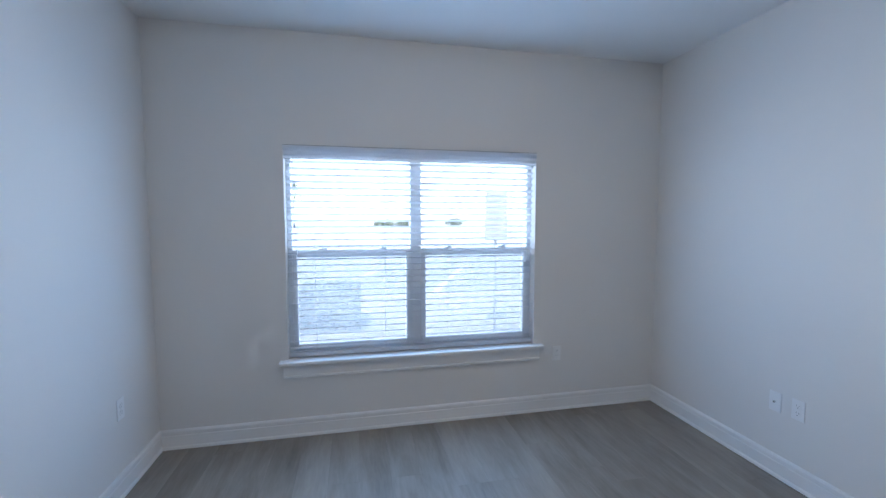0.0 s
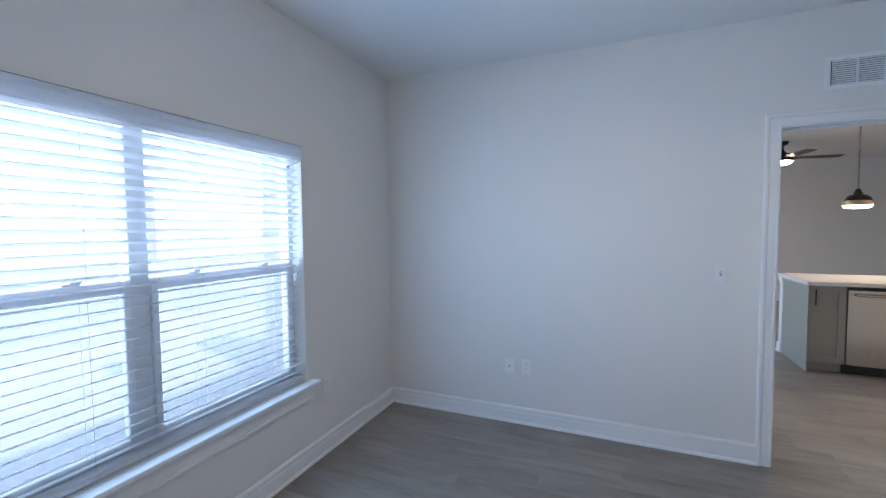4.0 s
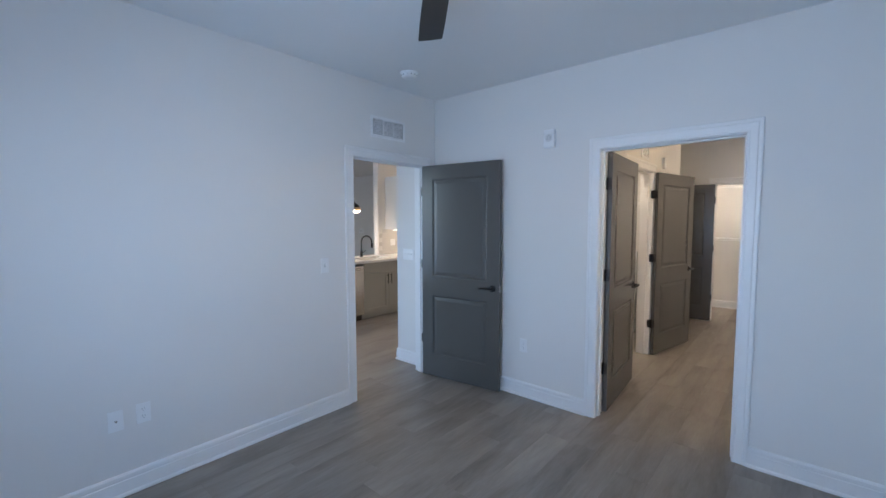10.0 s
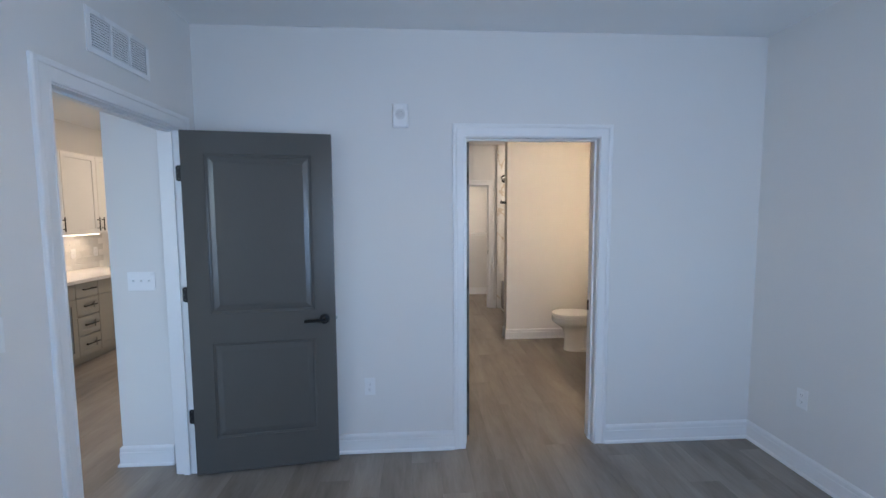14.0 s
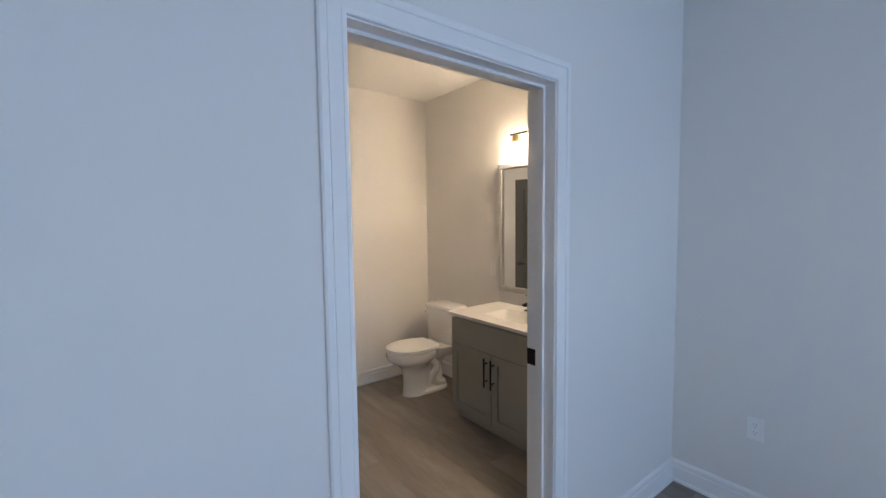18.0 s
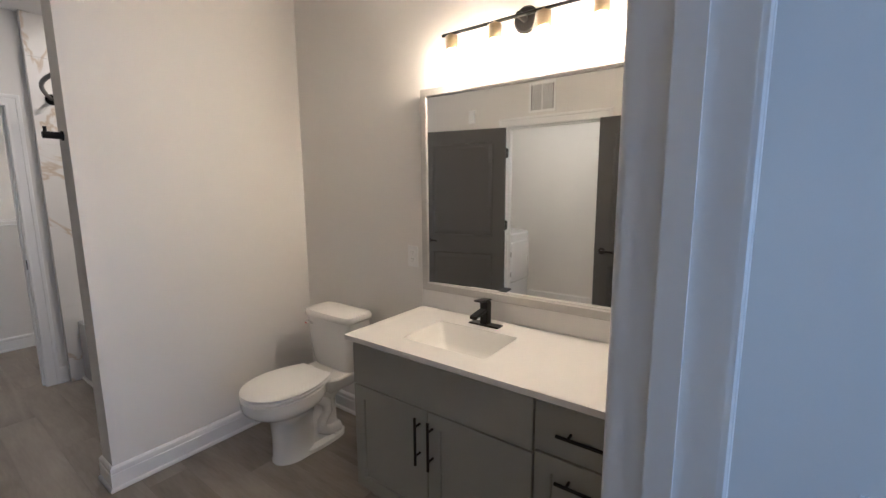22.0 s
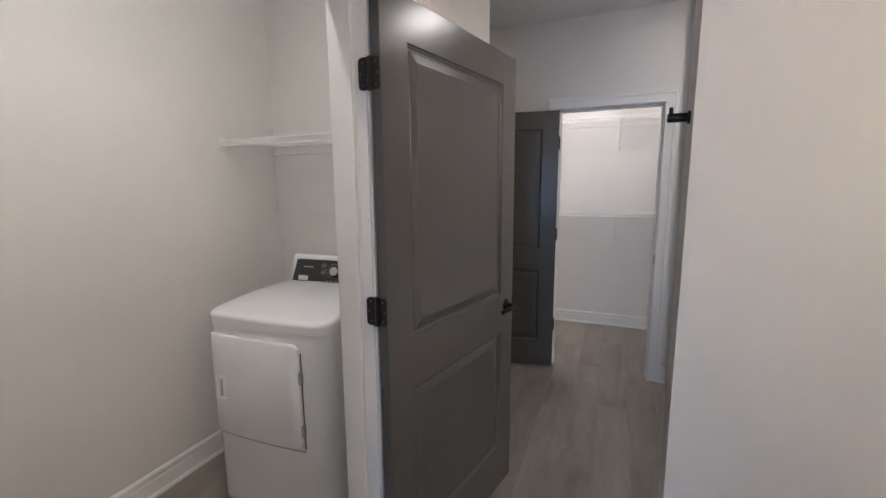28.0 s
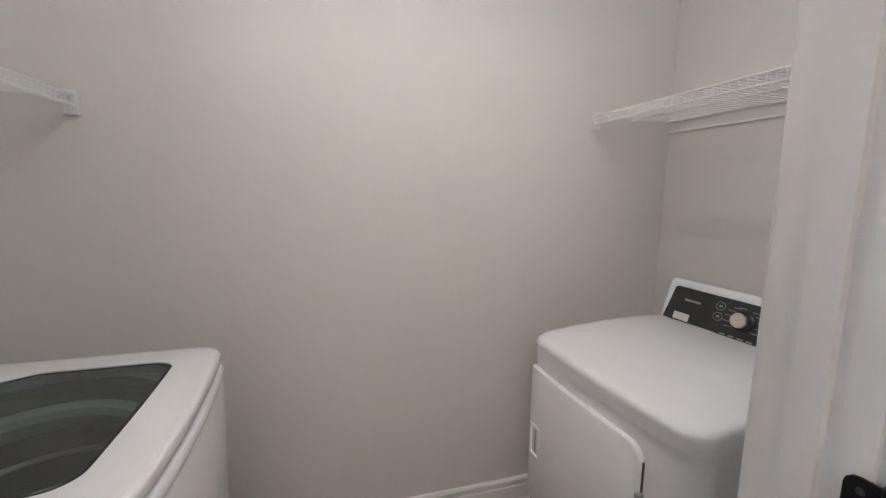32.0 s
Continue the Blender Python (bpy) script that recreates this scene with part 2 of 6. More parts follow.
BASIN = mat("basin_glaze", (0.80, 0.79, 0.765), 0.24, vary=0.012)
MIRROR = mat("mirror_glass", (0.92, 0.93, 0.92), 0.012, 1.0, vary=0.004)
SILVER = mat("silver_frame", (0.44, 0.43, 0.415), 0.46, 0.15, vary=0.05, scale=5, fine=200, grain=(1, 1, 0.2))
BRASS = mat("aged_brass", (0.50, 0.38, 0.22), 0.32, 1.0, vary=0.10, scale=12)
ENAMEL = mat("white_enamel", (0.86, 0.87, 0.895), 0.16, vary=0.012, fine=30, coat=0.4)
PANEL = mat("console_panel", (0.022, 0.024, 0.025), 0.28, vary=0.08)
CHROME = mat("satin_chrome", (0.62, 0.61, 0.60), 0.24, 1.0, vary=0.05)
STEEL = mat("brushed_steel", (0.56, 0.54, 0.515), 0.22, 1.0, vary=0.08, scale=2, fine=160, grain=(8, 8, 0.15))
MARBLE = marble_material("marble_tile")
GLASS = glass("clear_glass")
SHADEGLASS = glass("shade_glass", (0.93, 0.92, 0.90), grazing=0.75)
LIDGLASS = glass("smoked_glass", (0.70, 0.76, 0.74), grazing=0.34)
LIDRIM = mat("smoked_rim", (0.02, 0.022, 0.022), 0.2)
WIRE = mat("white_wire", (0.88, 0.88, 0.87), 0.35)
RINGGREY = mat("ring_plastic", (0.46, 0.47, 0.46), 0.35)
DRUM = mat("drum_steel", (0.11, 0.115, 0.11), 0.35, 0.7, vary=0.06)
BLADE = mat("fan_blade", (0.045, 0.043, 0.042), 0.45, vary=0.12, scale=3, fine=80, grain=(1, 0.2, 1))
BOWL = glow("fan_bowl_glow", SOFTWARM, FAN_GLOW)
BULB = glow("bulb_glow", BULBWARM, BULB_GLOW)
PENDGLOW = glow("pendant_glow", WARM, PENDANT_GLOW)
DISC = glow("ceiling_lamp_glow", NEUTRAL, CEILING_GLOW)
PASSDISC = glow("passage_fill_glow", CLOSETWARM, 14.0)
CLOSETDISC = glow("closet_lamp_glow", CLOSETWARM, CLOSET_GLOW)
STRIPGLOW = glow("strip_glow", WARM, 3.6)
KDISC = glow("fill_downlight_glow", WARM, KITCHEN_FILL)
TILE = mat("backsplash_tile", (0.66, 0.64, 0.61), 0.22, vary=0.02, per_object=0.08)
CONCRETE = mat("concrete", (0.31, 0.308, 0.302), 0.85, vary=0.10, scale=1.2, fine=40, bump=0.3)
ASPHALT = mat("asphalt", (0.20, 0.20, 0.20), 0.9, vary=0.18, scale=0.6, fine=70, bump=0.4)
SIGNGREY = mat("galvanised_grey", (0.34, 0.35, 0.36), 0.5, 0.3)
LINE = mat("road_paint", (0.72, 0.72, 0.70), 0.7, vary=0.08)
LEAF = mat("hedge_leaf", (0.10, 0.12, 0.075), 0.6, vary=0.35, scale=9, fine=60)
BARK = mat("bark", (0.14, 0.11, 0.085), 0.9, vary=0.2)
STONE = mat("stacked_stone", (0.52, 0.50, 0.47), 0.85, vary=0.16, scale=8, fine=50, bump=0.5, per_object=0.8)
RED = mat("red_sticker", (0.55, 0.07, 0.05), 0.5)
LABEL = mat("pale_sticker", (0.70, 0.70, 0.69), 0.4)
PRINT = mat("pale_print", (0.33, 0.34, 0.34), 0.5)

# ---------------------------------------------------------------- builders
ORG = {}


def box(bm, x0, y0, z0, x1, y1, z1):
    v = [bm.verts.new((x, y, z)) for z in (min(z0, z1), max(z0, z1)) for y in (min(y0, y1), max(y0, y1)) for x in (min(x0, x1), max(x0, x1))]
    for f in ((0, 2, 3, 1), (4, 5, 7, 6), (0, 1, 5, 4), (2, 6, 7, 3), (0, 4, 6, 2), (1, 3, 7, 5)):
        bm.faces.new([v[i] for i in f])
    return bm


def boxes(*bs):
    bm = bmesh.new()
    for b in bs:
        box(bm, *b)
    return bm


def rounded(x0, y0, z0, x1, y1, z1, r=0.004, seg=2):
    bm = boxes((x0, y0, z0, x1, y1, z1))
    bmesh.ops.bevel(bm, geom=bm.edges[:], offset=r, segments=seg, profile=0.5, affect="EDGES")
    return bm


def join(*bms):
    out = bms[0]
    for b in bms[1:]:
        me = bpy.data.meshes.new("tmp")
        b.to_mesh(me)
        out.from_mesh(me)
        b.free()
        bpy.data.meshes.remove(me)
    return out


def lathe(profile, at=(0, 0, 0), seg=24, turn=None, cap=True):
    """A turned solid from (radius, height) pairs."""
    bm = bmesh.new()
    rings = []
    for r, z in profile:
        rings.append([bm.verts.new((r * math.cos(2 * math.pi * i / seg), r * math.sin(2 * math.pi * i / seg), z)) for i in range(seg)])
    for a, b in zip(rings, rings[1:]):
        for i in range(seg):
            bm.faces.new((a[i], a[(i + 1) % seg], b[(i + 1) % seg], b[i]))
    if cap:
        bm.faces.new(list(reversed(rings[0])))
        bm.faces.new(rings[-1])
    m = Matrix.Translation(at) @ (turn.to_4x4() if turn else Matrix.Identity(4))
    bm.transform(m)
    bmesh.ops.recalc_face_normals(bm, faces=bm.faces)
    return bm


def tube(points, r, seg=10, cap=True):
    bm = bmesh.new()
    pts = [Vector(p) for p in points]
    rings, up = [], None
    for i, p in enumerate(pts):
        d = (pts[min(i + 1, len(pts) - 1)] - pts[max(i - 1, 0)]).normalized()
        if up is None:
            up = d.orthogonal().normalized()
        up = (up - d * up.dot(d)).normalized()
        side = d.cross(up)
        rings.append([bm.verts.new(p + r * (math.cos(a) * up + math.sin(a) * side)) for a in (2 * math.pi * k / seg for k in range(seg))])
    for a, b in zip(rings, rings[1:]):
        for i in range(seg):
            bm.faces.new((a[i], a[(i + 1) % seg], b[(i + 1) % seg], b[i]))
    if cap:
        bm.faces.new(list(reversed(rings[0])))
        bm.faces.new(rings[-1])
    bmesh.ops.recalc_face_normals(bm, faces=bm.faces)
    return bm


def moulding(path, profile, place):
    """Sweeps a profile of (offset to the left, height) along a mitred path; place maps (u, v, w) to the world."""
    bm = bmesh.new()
    pts = [Vector(p) for p in path]
    rings = []
    for i, p in enumerate(pts):
        n = []
        for a, b in ((i - 1, i), (i, i + 1)):
            if 0 <= a and b < len(pts):
                d = (pts[b] - pts[a]).normalized()
                n.append(Vector((-d.y, d.x)))
        m = n[0] if len(n) == 1 else (n[0] + n[1]) / (1 + n[0].dot(n[1]))
        rings.append([bm.verts.new(place(p.x + m.x * a, p.y + m.y * a, b)) for a, b in profile])
    for r, s in zip(rings, rings[1:]):
        for i in range(len(profile) - 1):
            bm.faces.new((r[i], r[i + 1], s[i + 1], s[i]))
    for r in (rings[0], rings[-1]):
        bm.faces.new(r)
    bmesh.ops.recalc_face_normals(bm, faces=bm.faces)
    return bm


def part(name, bm, material, parent=None, label="", smooth=False):
    """One mesh object, under a thing or a part."""
    o = ORG.get(parent, Vector((0, 0, 0)))
    bmesh.ops.translate(bm, verts=bm.verts, vec=-o)
    me = bpy.data.meshes.new(name)
    bm.to_mesh(me)
    bm.free()
    me.materials.append(material)
    if smooth:
        for p in me.polygons:
            p.use_smooth = True
        me.set_sharp_from_angle(angle=radians(38))
    ob = new(name, me)
    ob.parent = parent
    ORG[ob] = o
    if label:
        ob["label"] = label
    return ob


def thing(name, label, category="", at=(0, 0, 0), turn=None, group="", kind=""):
    """An empty at a thing's base. Without turn its parts are given in world places; with turn (degrees) in its own."""
    ob = new(name)
    ob.empty_display_size = 0.1
    ob.matrix_basis = pose(*at, 0, 0, turn or 0)
    ORG[ob] = Vector((0, 0, 0)) if turn is not None else Vector(at)
    return tagged(ob, label, category, group, kind)


def setting(name, bm, material, label=""):
    return tagged(part(name, bm, material), label, kind="structure")


# ---------------------------------------------------------------- walls, floor slab, ceiling
def wall(name, x0, y0, x1, y1, holes=(), axis="x", label="smooth off-white painted wall", top=TOP):
    """A wall with openings; holes: (from, to, sill, head) along the axis."""
    bm = bmesh.new()
    lo, hi = (x0, x1) if axis == "x" else (y0, y1)
    at = lo

    def slab(a, b, z0, z1):
        if b - a > 1e-4 and z1 - z0 > 1e-4:
            box(bm, *((a, y0, z0, b, y1, z1) if axis == "x" else (x0, a, z0, x1, b, z1)))

    for a, b, sill, head in sorted(holes):
        slab(at, a, 0, top)
        slab(a, b, 0, sill)
        slab(a, b, head, top)
        at = b
    slab(at, hi, 0, top)
    return setting(name, bm, WALL, label)


WX0, WX1, WZ0, WZ1 = -0.080, 1.702, 0.535, 1.972         # bedroom window
K0, K1 = -0.335, 0.500                                   # kitchen doorway, along y
B0, B1 = 0.230, 1.098                                    # bathroom doorway, along x
L0, L1 = -2.392, -1.500                                  # laundry doorway, along y
C0, C1 = 0.235, 0.945                                    # closet doorway, along x
wall("wall_north", W - 0.15, N, 10.0, N + 0.17, [(WX0, WX1, WZ0, WZ1), (4.4, 7.0, 0.45, 2.3)])
wall("wall_west", W - 0.15, -6.05, W, N, axis="y")
wall("wall_east", E, S, E + 0.12, N, [(K0 - 0.02, K1 + 0.02, 0, DH + 0.02)], axis="y")
wall("wall_south", W, SB, E + 0.12, S, [(B0 - 0.02, B1 + 0.02, 0, DH + 0.02)])
wall("wall_kitchen_stub", E + 0.12, SB, 3.262, -0.455)
wall("wall_kitchen_west", 3.142, -4.55, 3.262, SB, axis="y")
wall("wall_bath_east", BE, -3.68, BE + 0.12, SB, [(L0 - 0.02, L1 + 0.02, 0, DH + 0.02)], axis="y")
wall("wall_partition", W, PY - 0.15, PX, PY)
wall("wall_closet", W, CY - 0.12, 2.40, CY, [(C0 - 0.02, C1 + 0.02, 0, DH + 0.02)])
wall("wall_closet_back", W, CB - 0.12, 2.40, CB)
wall("wall_closet_east", 2.10, CB, 2.22, CY - 0.12, axis="y")
wall("wall_hall_north", BE + 0.12, -3.68, LE + 0.12, LS)
wall("wall_hall_east", 2.40, -6.05, 2.52, -3.68, axis="y")
wall("wall_laundry_east", LE, LS, LE + 0.12, LN, axis="y")
wall("wall_laundry_north", BE + 0.12, LN, LE + 0.12, SB)
wall("wall_kitchen_back", 5.58, -4.55, 5.70, -2.16, axis="y")
wall("wall_kitchen_south", 3.142, -4.67, 10.0, -4.55)
wall("wall_living_east", 9.66, -4.55, 9.78, N, axis="y")
setting("ceiling", boxes((W - 0.15, -6.05, TOP, 10.0, N + 0.17, TOP + 0.12)), CEIL, "flat white painted ceiling")
floor = setting("floor", boxes((W, -6.05, -0.14, 9.9, N, -0.006)), PLANK, "grey oak vinyl plank floor, boards running lengthwise")

# ---------------------------------------------------------------- baseboards
BASE = [(0, 0), (0.023, 0), (0.023, 0.009), (0.020, 0.016), (0.014, 0.020), (0.014, 0.086), (0.0105, 0.090), (0.0125, 0.095), (0.0125, 0.114), (0.006, 0.124), (0, 0.126)]
CW = 0.080                                               # casing width
JT = 0.02


def baseboard(*path):
    setting("baseboard", moulding(path, BASE, lambda u, v, w: (u, v, w)), TRIM, "white moulded baseboard with a shoe strip").data.materials[0] = TRIM


baseboard((E, K1 + CW - 0.002), (E, N), (W, N), (W, S), (B0 - CW + 0.002, S))
baseboard((B1 + CW - 0.002, S), (E, S), (E, K0 - CW + 0.002))
baseboard((B0 - CW, SB), (W + 0.56, SB))
baseboard((W, -1.885), (W, PY), (PX, PY), (PX, PY - 0.15), (0.035, PY - 0.15))
baseboard((BE, L1 + CW), (BE, SB), (B1 + CW, SB))
baseboard((2.40, -3.68), (BE, -3.68), (BE, L0 - CW))
baseboard((0.105, CY), (C0 - CW, CY))
baseboard((C1 + CW, CY), (2.40, CY), (2.40, -3.68))
baseboard((C0 - CW, CY - 0.12), (W, CY - 0.12), (W, CB), (2.10, CB), (2.10, CY - 0.12), (C1 + CW, CY - 0.12))
baseboard((BE + 0.12, L0 - CW), (BE + 0.12, LS), (LE, LS), (LE, LN), (BE + 0.12, LN), (BE + 0.12, L1 + CW))
baseboard((E + 0.12 + CW, -0.455), (3.262, -0.455), (3.262, -4.55))
baseboard((5.70, -2.16), (5.70, -4.55), (9.66, -4.55), (9.66, N), (E + 0.12, N), (E + 0.12, K1 + CW))

# ---------------------------------------------------------------- doors
CASING = [(0.0, 0), (0.0, 0.009), (0.003, 0.012), (0.012, 0.012), (0.014, 0.0105), (0.052, 0.0125), (0.054, 0.0098), (0.056, 0.0140), (0.060, 0.0155), (0.074, 0.0155), (CW, 0.0115), (CW, 0)]


def frame_of_door(door, a, b, near, far, axis):
    """Jambs, stops and both casings of an opening from a to b in a wall between near and far."""
    put = (lambda u, w: (u, w)) if axis == "x" else (lambda u, w: (w, u))

    def slab(u0, u1, w0, w1, z0, z1):
        x0, y0 = put(u0, w0)
        x1, y1 = put(u1, w1)
        return boxes((x0, y0, z0, x1, y1, z1))

    lo, hi = min(near, far) - 0.002, max(near, far) + 0.002
    mid = (lo + hi) / 2
    part("jamb", slab(a - JT, a, lo, hi, 0, DH), TRIM, door)
    part("jamb", slab(b, b + JT, lo, hi, 0, DH), TRIM, door)
    part("head_jamb", slab(a - JT, b + JT, lo, hi, DH, DH + JT), TRIM, door)
    part("door_stop", slab(a, a + 0.011, mid - 0.018, mid + 0.018, 0, DH), TRIM, door)
    part("door_stop", slab(b - 0.011, b, mid - 0.018, mid + 0.018, 0, DH), TRIM, door)
    part("door_stop", slab(a + 0.011, b - 0.011, mid - 0.018, mid + 0.018, DH - 0.011, DH), TRIM, door)
    r = 0.005
    path = [(a - r, 0), (a - r, DH + r), (b + r, DH + r), (b + r, 0)]
    for w0, s in ((lo + 0.002, -1), (hi - 0.002, 1)):
        part("casing", moulding(path, CASING, lambda u, v, w: (*put(u, w0 + s * w), v)), TRIM, door)


def leaf_mesh(w, h, t, side):
    """A moulded two-panel leaf, from the hinge line along x, its first face at y 0."""
    bm = bmesh.new()
    st, z0 = 0.121, 0.012
    panels = [(0.225, 0.805), (0.985, h - 0.128)]
    rings = [(0, 0), (0.003, 0.0050), (0.009, 0.0065), (0.012, 0.0095), (0.017, 0.0095), (0.020, 0.0070), (0.048, 0.0018)]
    for y, inward in ((0, 1), (side * t, -1)):
        def v(x, z, d=0):
            return bm.verts.new((x, y + side * inward * d, z))

        def quad(x0, za, x1, zb):
            bm.faces.new([v(x0, za), v(x1, za), v(x1, zb), v(x0, zb)])

        quad(0, z0, st, h)
        quad(w - st, z0, w, h)
        zs = [z0, *panels[0], *panels[1], h]
        for za, zb in zip(zs[::2], zs[1::2]):
            quad(st, za, w - st, zb)
        for za, zb in panels:
            loops = []
            for o, d in rings:
                loops.append([v(st + o, za + o, d), v(w - st - o, za + o, d), v(w - st - o, zb - o, d), v(st + o, zb - o, d)])
            for p, q in zip(loops, loops[1:]):
                for i in range(4):
                    bm.faces.new((p[i], p[(i + 1) % 4], q[(i + 1) % 4], q[i]))
            bm.faces.new(loops[-1])
    y1 = side * t
    for a, b in (((0, z0), (w, z0)), ((w, z0), (w, h)), ((w, h), (0, h)), ((0, h), (0, z0))):
        bm.faces.new([bm.verts.new(p) for p in ((a[0], 0, a[1]), (b[0], 0, b[1]), (b[0], y1, b[1]), (a[0], y1, a[1]))])
    bmesh.ops.remove_doubles(bm, verts=bm.verts, dist=1e-5)
    bmesh.ops.recalc_face_normals(bm, faces=bm.faces)
    return bm


def handle(door, w, y, out, z=0.925):
    x = w - 0.065
    q = Matrix.Rotation(radians(-90 * out), 3, "X")
    rose = part("rose", lathe([(0.031, 0), (0.032, 0.004), (0.030, 0.009), (0.014, 0.011), (0.012, 0.012), (0.011, 0.042)], (x, y, z), 24, q), BLACK, door, "black round rose", smooth=True)
    yy = y + out * 0.044
    pts = [(x + 0.012, yy, z), (x - 0.015, yy, z), (x - 0.05, yy + out * 0.004, z + 0.001), (x - 0.085, yy + out * 0.002, z), (x - 0.112, yy - out * 0.006, z - 0.003)]
    lever = tube(pts, 0.0085, 12)
    for vert in lever.verts:
        vert.co.z = z + (vert.co.z - z) * 1.15
    part("lever", lever, BLACK, door, "dark bronze lever handle", smooth=True)
    return rose


def hinge(door, z, side, opened):
    """A butt hinge: barrel, a leaf on the door's edge, and a leaf on the jamb turned back by the opening angle."""
    y = side * 0.035

    def plate_at():
        bm = boxes((-0.0025, y, z - 0.045, 0.0008, y - side * 0.034, z + 0.045))
        bmesh.ops.bevel(bm, geom=[e for e in bm.edges if abs(e.verts[0].co.x - e.verts[1].co.x) > 0.002 and abs(e.verts[0].co.y - y) > 0.02], offset=0.012, segments=3, profile=0.5, affect="EDGES")
        return bm

    own, other = plate_at(), plate_at()
    pin = Vector((-0.004, y + side * 0.003, 0))
    other.transform(Matrix.Translation(pin) @ Matrix.Rotation(radians(-opened), 4, "Z") @ Matrix.Translation(-pin + Vector((-0.003, 0, 0))))
    barrel = tube([(pin.x, pin.y, z - 0.047), (pin.x, pin.y, z + 0.047)], 0.0068, 12)
    plates = part("hinge", join(barrel, own, other), BLACK, door, "black butt hinge", smooth=True)
    turned = Matrix.Translation(pin) @ Matrix.Rotation(radians(-opened), 4, "Z") @ Matrix.Translation(-pin + Vector((-0.003, 0, 0)))
    for m, x, q in ((Matrix.Identity(4), 0.0008, 90), (turned, -0.0025, -90)):
        for dy, dz in ((0.012, 0.031), (0.022, 0.0), (0.012, -0.031)):
            head = lathe([(0.0042, -0.0008), (0.0040, 0.0008), (0.0026, 0.0012), (0.0009, 0.0004)], (x - 0.0034 if q > 0 else x + 0.0034, y - side * (0.010 + dy * 0.75), z + dz), 8, Matrix.Rotation(radians(-q), 3, "Y"))
            head.transform(m)
            part("screw", head, SCREWBLACK, plates)


def door_leaf(door, at, turn, w, side=1, opened=-90):
    """The leaf on its pin: its own frame, with levers, latch and three hinges."""
    leaf = part("leaf", leaf_mesh(w, 2.040, 0.035, side), DOOR, door, "dark grey two-panel leaf, standing open")
    handle(leaf, w, 0, -side)
    handle(leaf, w, side * 0.035, side)
    part("latch", rounded(w - 0.001, side * 0.010, 0.895, w + 0.001, side * 0.026, 0.955, 0.0004, 1), CHROME, leaf)
    part("bolt", rounded(w, side * 0.012, 0.917, w + 0.010, side * 0.023, 0.933, 0.002, 1), CHROME, leaf)
    for z in (0.358, 1.099, 1.803):
        hinge(leaf, z, side, opened)
    leaf.matrix_basis = pose(*at, 0, 0, turn)
    return leaf


def strike(door, bm):
    part("strike_plate", bm, BLACK, door, "black strike plate")


def door(name, label, a, b, near, far, axis, pin, turn, w, side=1, opened=-90):
    d = tagged(thing(name, label, "door"), kind="structure")
    frame_of_door(d, a, b, near, far, axis)
    door_leaf(d, pin, turn, w, side, opened)
    return d


d1 = door("door_1", "open dark grey two-panel door in a white cased opening to the kitchen", K0, K1, E, E + 0.12, "y", (2.738, -0.299, 0), 187.3, 0.826, 1, 97.3)
strike(d1, boxes((E + 0.03, K1 - 0.0015, 0.90, E + 0.07, K1 + 0.001, 0.96)))
d2 = door("door_2", "open dark grey two-panel door in a white cased bathroom opening", B0, B1, SB, S, "x", (1.060, SB - 0.006, 0), -86.0, 0.858, 1, 94)
strike(d2, boxes((B0 - 0.001, SB - 0.004, 0.895, B0 + 0.002, SB + 0.045, 0.965)))
door("door_3", "dark grey two-panel laundry door swung wide open", L0, L1, BE, BE + 0.12, "y", (1.157, L0 + 0.012, 0), -102.4, 0.888, 1, 167.6)
d4 = door("door_4", "dark grey two-panel closet door folded back to the wall", C0, C1, CY, CY - 0.12, "x", (0.939, CY + 0.037, 0), 8.5, 0.704, -1, -171.5)
strike(d4, boxes((C0 - 0.001, CY - 0.045, 0.90, C0 + 0.0015, CY - 0.005, 0.97)))

stopper = thing("door_stopper", "black baseboard door stopper with a rubber tip", "door stop", (2.02, S + 0.014, 0.062), 0)
part("rod", lathe([(0.011, 0), (0.011, 0.004), (0.005, 0.006), (0.005, 0.058)], (0, 0, 0), 14, Matrix.Rotation(radians(-90), 3, "X")), BLACK, stopper, smooth=True)
part("tip", lathe([(0.009, 0.056), (0.010, 0.060), (0.009, 0.072)], (0, 0, 0), 14, Matrix.Rotation(radians(-90), 3, "X")), SLOT, stopper, "rubber tip", smooth=True)

# ---------------------------------------------------------------- window, sill and blind
win = tagged(thing("window_1", "twin double-hung vinyl window behind a white blind", "window", (0.81, N, 0)), kind="structure")
FY0, FY1 = N + 0.085, N + 0.155


def rail(name, x0, z0, x1, z1, y0=FY0, y1=FY1):
    part(name, rounded(x0, y0, z0, x1, y1, z1, 0.004, 1), VINYL, win)


